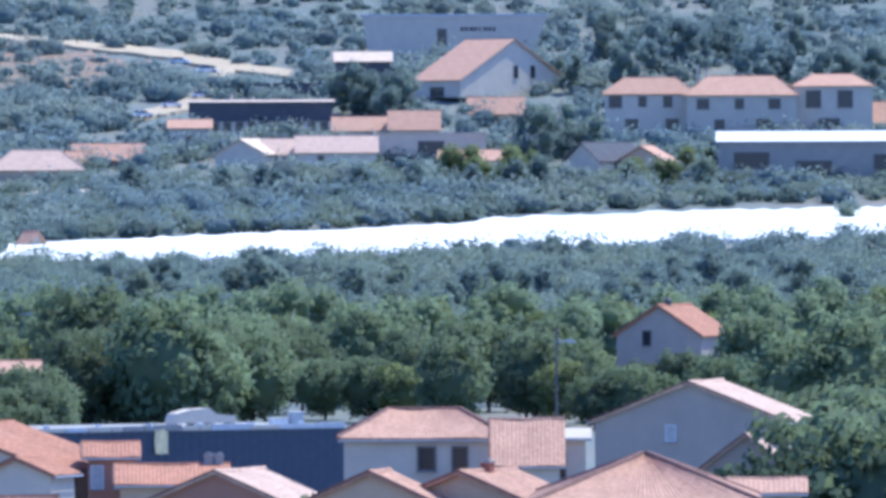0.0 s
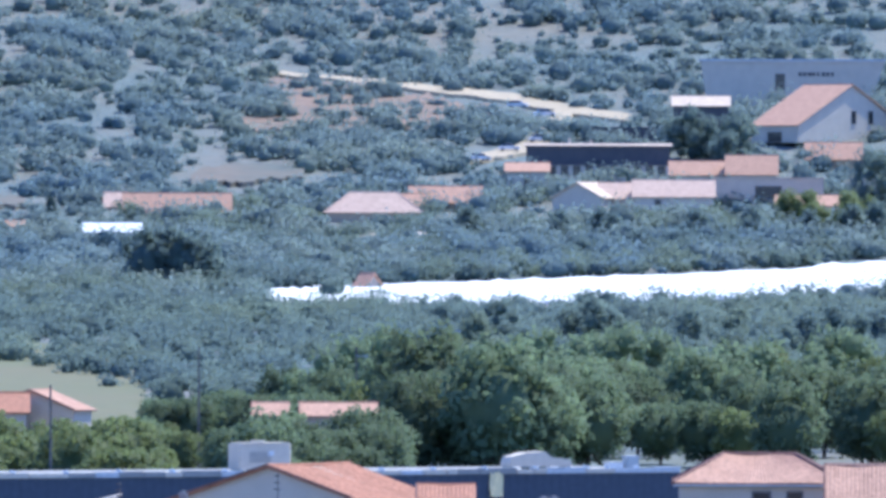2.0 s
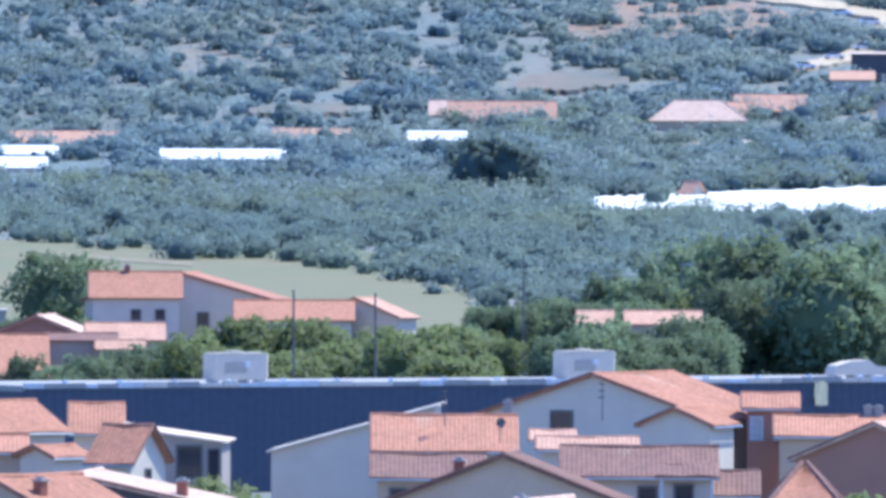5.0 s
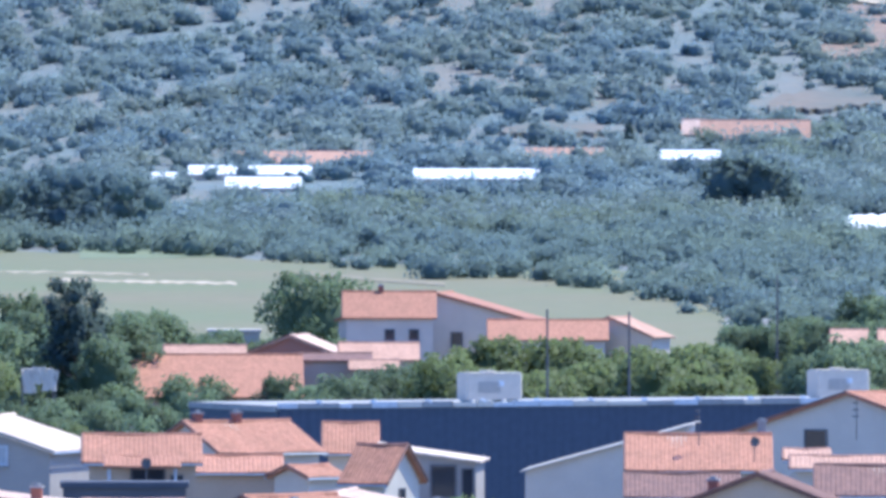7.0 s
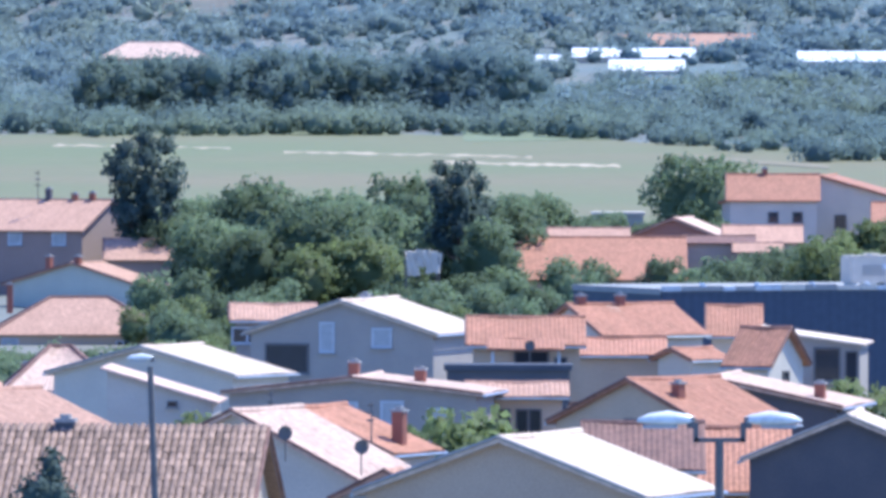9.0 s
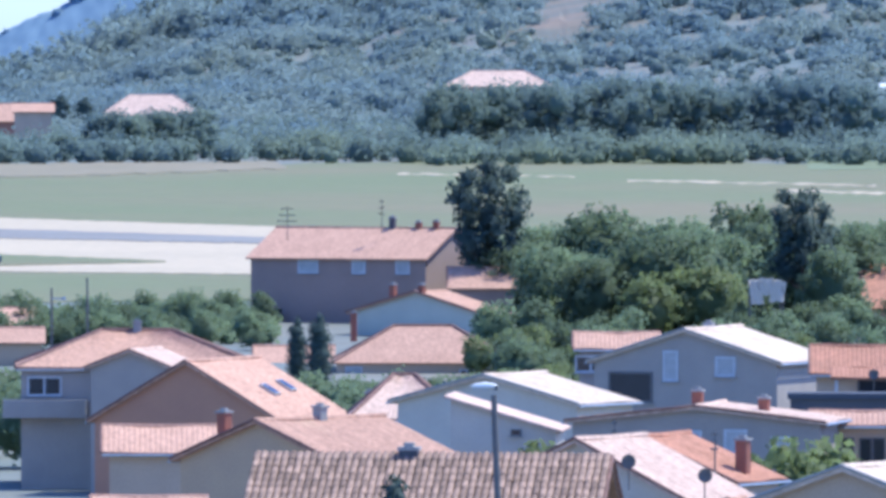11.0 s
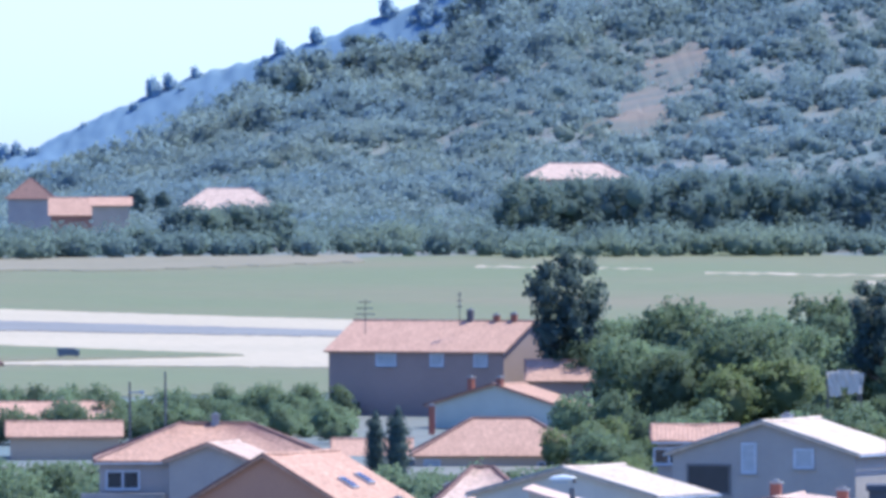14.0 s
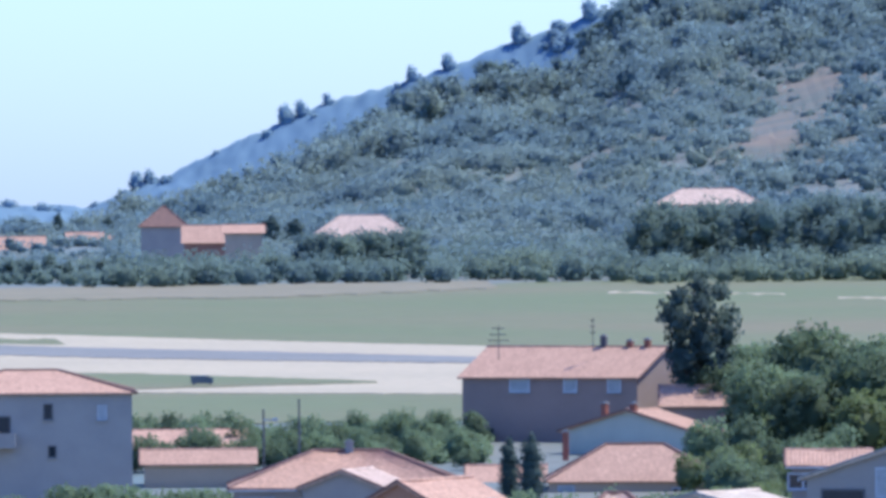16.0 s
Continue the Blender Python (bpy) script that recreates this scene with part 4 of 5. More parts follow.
house(-11.8, 577.9, 15.07, 0.74, 6.0, 4.3, 88.8, "grey", "pink", wins=(("r", 0.15, 0.9, 1.8, 1.0, "glass"),))
house(-4.2, 471.0, 14.36, 0.65, 11.7, 7.0, 10.2, "grey", "bleached", wins=(("g", 0.48, 0.9, 1.0, 1.0, "shutter"), ("g", 0.66, 0.9, 1.1, 1.1, "shutter"), ("g", 0.84, 1.3, 0.9, 1.3, "shutter")), chims=((0.5, 0.45, 0.7, "brick"), (0.5, 0.72, 0.6, "brick")))
house(1.4, 478.0, 14.09, 0.48, 6.0, 4.2, 90.2, "beige", "pink", wins=(("r", 0.2, 1.2, 0.6, 1.2, "dark"), ("r", 0.35, 1.2, 0.6, 1.2, "dark"), ("r", 0.55, 1.2, 0.6, 1.2, "dark"), ("r", 0.7, 1.2, 0.6, 1.2, "dark")))
house(1.6, 544.0, 14.68, 1.29, 8.0, 5.7, 90.2, "beige", "red", wins=(("r", 0.55, 1.3, 1.9, 2.0, "dark"), ("r", 0.82, 1.6, 0.7, 1.8, "dark")))
# A dark balcony parapet, built and labelled here as a low house.
house(0.2, 529.5, 13.65, 0.09, 3.0, 6.4, 90.0, "slate", "dark", flat=True)
house(7.5, 593.4, 13.84, 1.61, 7.9, 6.6, 60.9, "white", "red", chims=((0.1, 0.5, 0.5, "brick"), (0.5, 0.5, 0.5, "brick")))
house(7.3, 563.5, 13.54, 0.75, 7.0, 4.8, 90.7, "beige", "red", wins=(("r", 0.72, 2.4, 1.7, 0.7, "dark"),))
house(12.7, 555.8, 13.48, 0.46, 2.6, 2.6, 46.4, "white", "red", wins=(("r", 0.6, 1.6, 1.0, 1.3, "glass"),))
house(16.0, 603.3, 13.58, 1.57, 7.0, 2.7, 91.5, "white", "red")
house(18.3, 541.7, 13.73, 1.74, 4.4, 2.3, -63.2, "white", "red", wins=(("l", 0.5, 1.2, 0.8, 0.6, "dark"), ("g", 0.5, 1.0, 0.8, 1.0, "dark")))
house(20.2, 559.8, 14.92, 0.05, 5.6, 7.0, 6.3, "grey", "faded", mono=-0.78, wins=(("g", 0.68, 1.9, 1.5, 1.9, "dark"), ("g", 0.92, 2.1, 0.7, 1.9, "dark"), ("g", 0.28, 2.4, 0.6, 0.8, "dark")))
house(8.6, 463.0, 13.32, 1.90, 9.3, 5.7, 43.5, "beige", "red", wins=(("g", 0.5, 0.3, 0.8, 0.9, "dark"),), chims=((0.2, 0.7, 0.6, "brick"),))
house(12.4, 476.0, 13.63, 1.27, 12.4, 8.0, 12.2, "slate", "bleached", chims=((0.3, 0.9, 0.7, "brick"),))
house(16.0, 400.6, 14.17, 1.58, 7.8, 7.0, 6.5, "slate", "faded")
house(2.0, 341.9, 15.30, 1.78, 10.0, 6.6, 23.1, "beige", "faded")
house(5.9, 404.0, 13.79, 1.58, 8.0, 4.2, 90.8, "beige", "old")
house(9.7, 414.4, 12.54, 2.26, 9.0, 4.2, 91.3, "beige", "red")
tiled_house = house(-5.2, 281.2, 16.60, 2.98, 10.6, 9.3, -84.5, "beige", "weathered", chims=((0.57, 0.5, 0.25, "slate"),))
house(-5.9, 409.7, 14.09, 1.66, 8.3, 4.3, 24.7, "white", "red", chims=((0.5, 0.93, 1.3, "brick"),))
house(-8.0, 390.5, 13.75, 2.55, 11.0, 5.1, 27.5, "white", "bleached", wins=(("g", 0.8, 2.5, 1.2, 1.6, "shutter"),))
house(-2.0, 360.5, 14.36, 0.84, 3.5, 1.5, 16.0, "grey", "pink")
house(-23.0, 442.3, 13.61, 1.67, 9.1, 8.2, 37.5, "ochre", "pink", wins=(("g", 0.78, 0.9, 0.7, 0.5, "dark"),), chims=((0.1, 0.2, 1.3, "brick"), (0.5, 0.5, 0.5, "concrete")))
house(-31.6, 472.9, 12.97, 1.02, 8.0, 5.4, 86.2, "beige", "pink")
house(-27.3, 402.6, 13.06, 0.47, 7.0, 4.0, 86.1, "ochre", "pink")
house(25.0, 883.6, 17.65, 2.06, 8.0, 7.5, 91.6, "white", "red", wins=(("r", 0.5, 1.6, 0.9, 1.0, "dark"), ("r", 0.78, 1.6, 0.9, 1.0, "dark")), chims=((0.4, 0.5, 0.5, "brick"),))
house(32.9, 891.2, 17.18, 2.33, 17.2, 7.2, 14.7, "white", "red", wins=(("g", 0.62, 1.7, 1.1, 1.3, "dark"),))
house(37.1, 870.7, 15.94, 1.50, 7.0, 9.7, 92.4, "white", "red", wins=(("r", 0.55, 1.0, 0.7, 0.9, "dark"), ("r", 0.75, 1.0, 0.7, 0.9, "dark")))
house(47.4, 872.8, 16.07, 1.55, 8.4, 3.1, 33.3, "white", "pink")
house(5.5, 851.5, 11.54, 3.25, 13.0, 14.6, 90.4, "beige", "red", chims=((0.76, 0.3, 0.6, "slate"),))
house(19.8, 869.2, 14.42, 1.69, 8.9, 4.7, 19.6, "brown", "bleached")
house(9.3, 869.0, 14.42, 0.82, 6.0, 6.4, 90.6, "beige", "pink")
house(24.1, 863.2, 14.33, 1.25, 7.0, 6.2, 91.6, "grey", "pink")
house(24.7, 853.6, 13.67, 0.62, 4.0, 3.6, 91.7, "grey", "pink")
house(20.6, 857.3, 14.32, 0.48, 5.0, 5.5, 91.4, "grey", "old")
house(13.3, 902.9, 15.87, 0.30, 6.0, 4.5, 90.8, "white", "metal", flat=True)
house(64.7, 845.5, 16.05, 0.94, 6.0, 2.5, 94.4, "grey", "pink")
house(68.9, 848.2, 16.01, 0.94, 6.0, 5.9, 94.6, "grey", "pink")
house(32.9, 609.4, 12.18, 0.05, 9.8, 8.0, 6.6, "white", "metal", mono=2.7)
house(31.8, 563.6, 13.75, 1.75, 9.0, 7.5, 93.2, "white", "red", chims=((0.97, 0.45, 0.9, "concrete"), (0.9, 0.2, 0.6, "slate")))
house(29.5, 522.7, 13.50, 1.01, 7.0, 5.3, 93.2, "beige", "old", wins=(("r", 0.2, 1.0, 0.9, 0.9, "dark"),))
house(33.1, 479.8, 13.34, 2.43, 12.4, 4.2, 12.7, "beige", "old", wins=(("g", 0.42, 0.2, 0.95, 1.0, "glass"), ("g", 0.59, -0.1, 1.0, 0.7, "glass")), chims=((0.5, 0.3, 0.6, "brick"),))
house(37.1, 492.6, 14.57, 1.23, 8.0, 7.0, 94.3, "white", "old", wins=(("r", 0.55, 1.2, 1.0, 1.4, "dark"), ("r", 0.8, 1.1, 1.0, 1.4, "dark")))
house(44.2, 496.0, 13.52, 0.99, 6.0, 2.3, 95.1, "white", "old", wins=(("r", 0.5, 1.2, 1.2, 1.0, "glass"),))
house(39.4, 546.6, 14.68, 0.42, 6.0, 1.9, 94.1, "white", "pink")
house(39.1, 537.1, 14.49, 0.51, 7.0, 4.8, 94.2, "white", "pink")
house(28.1, 400.6, 14.18, 2.09, 7.8, 5.2, 28.5, "white", "bleached", chims=((0.1, 0.5, 0.1, "slate"),))
house(25.2, 384.2, 13.52, 1.95, 10.0, 9.9, 93.8, "beige", "old")
house(37.4, 387.7, 13.43, 2.12, 9.0, 4.5, 95.5, "beige", "old")
house(40.9, 377.3, 14.29, 1.65, 9.0, 8.2, 96.2, "white", "bleached", chims=((0.16, 0.2, 0.5, "slate"), (0.38, 0.2, 0.8, "slate")))
house(51.3, 438.6, 13.61, 1.81, 6.9, 7.8, 35.1, "grey", "bleached", wins=(("g", 0.35, 0.4, 0.5, 0.8, "dark"),))
house(47.0, 603.1, 14.44, 2.51, 17.1, 7.9, 40.1, "white", "red", wins=(("g", 0.36, 0.5, 1.7, 1.7, "dark"), ("r", 0.25, 1.0, 0.8, 1.2, "dark"), ("g", 0.82, 1.2, 0.7, 0.9, "dark")))
house(50.2, 583.6, 14.54, 0.85, 4.2, 4.0, 25.1, "white", "red")
house(55.7, 598.4, 15.20, 0.73, 6.0, 2.8, 95.3, "brown", "red", wins=(("r", 0.2, 1.2, 0.8, 1.4, "shutter"), ("r", 0.7, 1.2, 0.8, 1.4, "shutter")))
house(59.2, 559.0, 13.25, 1.96, 9.8, 5.9, 31.5, "brown", "bleached")
house(56.9, 590.8, 13.81, 0.99, 7.0, 6.1, 95.5, "beige", "red", chims=((0.85, 0.5, 0.5, "concrete"), (0.95, 0.5, 0.5, "concrete")))
house(42.8, 452.5, 13.94, 2.28, 9.0, 3.8, 95.4, "beige", "red", hip=True, chims=((0.5, 0.1, 0.5, "slate"), (0.65, 0.1, 0.5, "slate")))
house(71.2, 600.3, 16.18, 1.57, 9.0, 9.6, 96.8, "white", "pink", hip=0.6, wins=(("r", 0.51, 1.25, 1.15, 1.5, "dark"), ("r", 0.715, 1.25, 1.0, 1.5, "dark")))
house(78.8, 588.8, 14.90, 2.43, 8.0, 3.7, 97.6, "white", "pink", chims=((0.15, 0.1, 0.3, "brick"),))
house(83.6, 597.2, 16.13, 0.47, 6.0, 1.7, 98.0, "white", "metal", wins=(("r", 0.2, 1.6, 0.4, 1.6, "dark"),))
house(56.7, 467.5, 16.27, 1.26, 5.8, 2.5, 25.2, "beige", "pink")
house(61.0, 467.7, 16.25, 1.26, 6.8, 4.7, 37.8, "beige", "pink", wins=(("g", 0.52, 0.4, 0.9, 0.8, "glass"),), chims=((0.5, 0.5, 0.4, "brick"),))
house(63.7, 462.1, 16.44, 2.00, 13.0, 10.0, 97.9, "beige", "pink", hip=True)
house(78.4, 496.8, 15.71, 0.56, 6.0, 3.3, 99.0, "beige", "pink")
house(97.3, 634.4, 16.23, 2.39, 12.6, 7.1, 25.3, "grey", "bleached", wins=(("g", 0.4, 0.8, 0.75, 1.1, "shutter"),))
house(94.3, 593.1, 14.18, 2.07, 5.5, 1.9, 21.3, "grey", "bleached", wins=(("g", 0.28, 0.3, 0.6, 0.8, "dark"),))
house(141.5, 941.7, 17.69, 2.70, 9.2, 5.8, 38.8, "grey", "red", wins=(("g", 0.36, 0.4, 1.0, 1.5, "dark"),), chims=((0.3, 0.5, 0.5, "slate"),))
house(332.9, 2127.6, 68.68, 3.59, 7.0, 6.9, 98.9, "beige", "metal", flat=True, where='below the hill')
house(271.9, 2002.3, 54.75, 8.06, 30.1, 13.0, -37.6, "white", "pink", where='below the hill', wins=(("g", 0.52, -1.5, 1.3, 2.6, "dark"), ("g", 0.68, -1.5, 1.3, 2.6, "dark"), ("l", 0.5, 2.5, 4, 2, "dark")))
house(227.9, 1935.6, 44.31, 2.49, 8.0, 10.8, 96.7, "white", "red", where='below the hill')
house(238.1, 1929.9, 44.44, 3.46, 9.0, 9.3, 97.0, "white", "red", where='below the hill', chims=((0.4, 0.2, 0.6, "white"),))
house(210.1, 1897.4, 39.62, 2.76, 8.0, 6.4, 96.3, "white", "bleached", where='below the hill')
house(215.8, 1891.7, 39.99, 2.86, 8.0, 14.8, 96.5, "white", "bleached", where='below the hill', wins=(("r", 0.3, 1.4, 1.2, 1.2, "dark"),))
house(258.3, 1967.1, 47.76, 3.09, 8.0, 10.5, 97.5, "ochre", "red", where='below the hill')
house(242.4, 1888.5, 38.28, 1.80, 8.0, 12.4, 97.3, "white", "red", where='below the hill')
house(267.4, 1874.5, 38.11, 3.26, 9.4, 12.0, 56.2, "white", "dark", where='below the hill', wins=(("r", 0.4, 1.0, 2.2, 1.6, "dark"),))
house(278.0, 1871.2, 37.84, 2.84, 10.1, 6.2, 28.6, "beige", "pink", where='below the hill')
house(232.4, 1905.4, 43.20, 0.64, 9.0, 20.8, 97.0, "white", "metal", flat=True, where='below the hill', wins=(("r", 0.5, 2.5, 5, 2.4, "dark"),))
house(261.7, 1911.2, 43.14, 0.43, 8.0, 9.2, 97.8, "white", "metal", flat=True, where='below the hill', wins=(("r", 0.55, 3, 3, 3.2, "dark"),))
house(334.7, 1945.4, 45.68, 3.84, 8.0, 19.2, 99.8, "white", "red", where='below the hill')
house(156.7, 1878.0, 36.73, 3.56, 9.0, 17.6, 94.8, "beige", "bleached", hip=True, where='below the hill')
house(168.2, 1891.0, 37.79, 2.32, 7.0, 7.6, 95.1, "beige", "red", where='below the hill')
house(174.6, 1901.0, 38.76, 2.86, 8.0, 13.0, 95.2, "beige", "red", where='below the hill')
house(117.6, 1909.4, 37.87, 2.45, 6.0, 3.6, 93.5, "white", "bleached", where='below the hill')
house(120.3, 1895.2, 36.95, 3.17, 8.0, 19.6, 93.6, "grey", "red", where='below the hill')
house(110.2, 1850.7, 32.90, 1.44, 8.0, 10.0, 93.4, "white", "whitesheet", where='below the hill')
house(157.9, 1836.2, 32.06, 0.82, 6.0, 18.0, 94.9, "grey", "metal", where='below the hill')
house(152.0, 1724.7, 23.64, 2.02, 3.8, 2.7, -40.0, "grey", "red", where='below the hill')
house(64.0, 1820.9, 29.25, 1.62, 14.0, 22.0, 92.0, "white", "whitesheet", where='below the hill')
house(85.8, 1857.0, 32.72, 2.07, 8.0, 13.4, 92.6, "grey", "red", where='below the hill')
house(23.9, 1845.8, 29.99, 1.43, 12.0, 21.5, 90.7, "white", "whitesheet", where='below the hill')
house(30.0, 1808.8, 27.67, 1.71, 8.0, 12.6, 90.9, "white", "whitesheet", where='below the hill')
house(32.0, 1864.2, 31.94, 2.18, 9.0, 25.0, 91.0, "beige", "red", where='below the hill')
house(17.1, 1832.9, 28.98, 1.22, 6.0, 3.6, 90.5, "white", "whitesheet", where='below the hill')
house(-56.9, 1693.5, 29.79, 2.45, 9.0, 17.5, 88.1, "beige", "bleached", hip=True, where='below the hill')
house(-113.0, 1675.7, 25.03, 3.17, 9.0, 16.0, 86.1, "beige", "bleached", hip=True, where='below the hill')
house(-145.3, 1718.4, 26.67, 3.26, 9.0, 7.7, 85.2, "grey", "old", hip=True, where='below the hill')
house(-135.6, 1688.6, 24.05, 2.64, 8.0, 8.8, 85.4, "brown", "pink", where='below the hill')
house(-127.3, 1669.2, 25.56, 1.21, 8.0, 6.2, 85.6, "beige", "pink", where='below the hill')
house(200.9, 1957.7, 46.09, 1.74, 12.0, 29.3, 96.3, "white", "dark", where="below the hill", flat=True, wins=[("r", 0.06 + 0.08 * k, 1.0, 1.5, 1.8, "dark") for k in range(12)])
house(202.4, 1959.1, 49.92, 0.33, 11.0, 27.8, 96.3, "slate", "faded", where="below the hill", chims=((0.3, 0.3, 1.2, "white"), (0.45, 0.3, 0.9, "white")))
house(205.1, 1891.9, 39.64, 2.73, 10.4, 9.0, 31.0, "white", "faded", where="below the hill", wins=[("g", 0.6, 2.2, 1.2, 1.4, "dark")])
house(196.1, 1934.1, 44.84, 1.53, 8.0, 7.8, 95.9, "white", "pink", where="below the hill", wins=[("r", 0.5, 2.0, 1.4, 1.6, "dark")])
house(289.9, 1853.5, 41.34, 1.73, 16.0, 38.2, 99.5, "grey", "whitesheet", where="below the hill", wins=[("r", 0.16, 3.6, 6.6, 3.0, "dark"), ("r", 0.46, 5.2, 6.6, 3.0, "dark"), ("r", 0.8, 4.0, 4.0, 3.0, "dark")])
house(282.6, 1950.1, 51.22, 3.09, 11.0, 17.5, 98.5, "white", "pink", where="below the hill", hip=0.7, wins=[("r", 0.12, 1.6, 2.6, 2.4, "dark"), ("r", 0.42, 1.6, 1.6, 2.0, "dark"), ("r", 0.7, 1.6, 1.8, 2.2, "dark"), ("r", 0.3, 6.0, 2.6, 2.2, "dark"), ("r", 0.75, 6.0, 2.6, 2.2, "dark")])
house(297.4, 1941.4, 50.86, 3.62, 12.0, 21.2, 99.0, "white", "pink", where="below the hill", hip=0.7, wins=[("r", 0.15, 1.8, 2.4, 2.0, "dark"), ("r", 0.48, 1.8, 1.8, 2.0, "dark"), ("r", 0.8, 1.8, 2.4, 2.0, "dark"), ("r", 0.3, 5.8, 2.0, 2.0, "dark"), ("r", 0.7, 5.8, 3.0, 2.2, "dark")], chims=((0.1, 0.5, 2.2, "white"), (0.18, 0.5, 1.5, "white")))
house(318.4, 1941.6, 52.55, 2.22, 11.0, 15.3, 99.5, "white", "pink", where="below the hill", hip=0.7, wins=[("r", 0.25, 2.6, 3.0, 3.4, "dark"), ("r", 0.65, 2.6, 3.0, 3.4, "dark"), ("r", 0.45, 7.5, 4.0, 2.4, "dark")])
house(238.4, 2020.5, 58.72, 1.85, 9.0, 10.9, 96.9, "slate", "faded", where="below the hill")
house(222.1, 2021.8, 54.04, 1.37, 8.0, 17.0, 96.5, "slate", "dark", where="below the hill", flat=True)
house(-206.1, 2043.6, 21.35, 2.63, 8.0, 13.5, 84.2, "white", "pink", where='below the hill')
house(-196.1, 2135.0, 22.15, 2.38, 8.0, 7.2, 84.8, "white", "pink", where='below the hill')
house(-187.1, 2134.8, 22.09, 1.67, 6.0, 5.6, 85.0, "white", "pink", where='below the hill')


# ---- porches: a roofed terrace with posts and a solid parapet against a wall
def porch(x, y, z, turn, wide, deep, high, parapet="grey", roof="old", label="open roofed terrace with slim posts and a solid parapet"):
    ob = thing("terrace", x, y, z, turn, label, "terrace", "terraces of the houses")
    part("slab", mesh_from("slab", *box(-wide / 2, -deep, -2.6, wide / 2, 0.3, 0.0, 0.04), M["concrete"]), ob)
    part("parapet", mesh_from("parapet", *merge([box(-wide / 2, -deep, 0.0, wide / 2, -deep + 0.12, 0.95), box(-wide / 2, -deep + 0.12, 0.0, -wide / 2 + 0.12, 0.2, 0.95), box(wide / 2 - 0.12, -deep + 0.12, 0.0, wide / 2, 0.2, 0.95)]), M[parapet]), ob)
    n = max(2, int(wide / 2.2) + 1)
    for k in range(n):
        px = -wide / 2 + 0.1 + (wide - 0.2) * k / (n - 1)
        part("post", mesh_from("post", *box(px - 0.08, -deep - 0.03, 0.95, px + 0.08, -deep + 0.15, high, 0.02), M["trim"]), ob)
    part("roof_slope", slope_mesh(M[roof], (-wide / 2 - 0.2, -deep - 0.3, high), (wide / 2 + 0.2, -deep - 0.3, high), (wide / 2 + 0.2, 0.3, high + 0.5), (-wide / 2 - 0.2, 0.3, high + 0.5), 0.12, 0.24, random.Random(int(wide * 10))), ob)
    return ob


porch(4.4, 538.0, 12.67, -0.5, 3.7, 1.4, 1.86, parapet="slate", roof="red")
porch(42.0, 482.2, 12.47, -5.0, 2.6, 1.2, 2.32, parapet="beige", roof="old")


# ---- the long dark shed behind the town
SHED_A, SHED_B = Vector((*spot(1.239, 700.0), 0)), Vector((*spot(6.77, 736.0), 0))


def build_shed(top=13.85, deep=15.0):
    run = (SHED_B - SHED_A).length
    turn = math.degrees(math.atan2(SHED_B.y - SHED_A.y, SHED_B.x - SHED_A.x))
    base = 4.6
    h = top - base
    ob = thing("industrial_shed", SHED_A.x, SHED_A.y, base, turn, "long shed clad in dark navy sheets with a white roof edge", "shed")
    verts, faces = [], []
    n = int(run / 0.35)
    for i in range(n + 1):
        x, y = run * i / n, -0.02 * (i % 2)
        verts += [(x, y, 0), (x, y, h)]
    faces = [(2 * i, 2 * i + 2, 2 * i + 3, 2 * i + 1) for i in range(n)]
    part("front_cladding", mesh_from("front_cladding", verts, faces, M["navy"]), ob, "dark navy ribbed cladding")
    part("wall", mesh_from("wall", *box(0, 0.05, 0, run, deep, h - 0.3), M["navy"]), ob)
    part("roof", mesh_from("roof", *box(-0.1, 0.3, h - 0.3, run + 0.1, deep + 0.1, h + 0.12, 0.05), M["concrete"]), ob, "pale flat roof")
    # Capping pieces vary in height and tone to suggest glints.
    rng = random.Random(3)
    x = 0.0
    while x < run:
        w = 0.8 + 2.6 * rng.random()
        t = h + 0.22 + 0.16 * rng.random()
        part("capping", mesh_from("capping", *box(x, -0.16, h - 0.06, min(x + w, run) - 0.03, 0.28, t, 0.04), M[rng.choice(("warmgrey", "trim", "concrete"))]), ob)
        x += w
    # Small white boxes added to imitate bright glints along the roof edge.
    x = 3.0
    while x < run:
        part("roof_bracket", mesh_from("roof_bracket", *merge([box(x, 0.1, h + 0.1, x + 0.28, 0.45, h + 0.5, 0.05), box(x + 0.08, -0.2, h + 0.2, x + 0.2, 0.2, h + 0.42)]), M["carwhite"]), ob)
        x += 4.2
    return ob, base + h


shed, SHED_TOP = build_shed()


def on_shed(u, back=0.0):
    p = SHED_A.lerp(SHED_B, u)
    way = (SHED_B - SHED_A).normalized()
    return p.x - way.y * back, p.y + way.x * back, math.degrees(math.atan2(way.y, way.x))


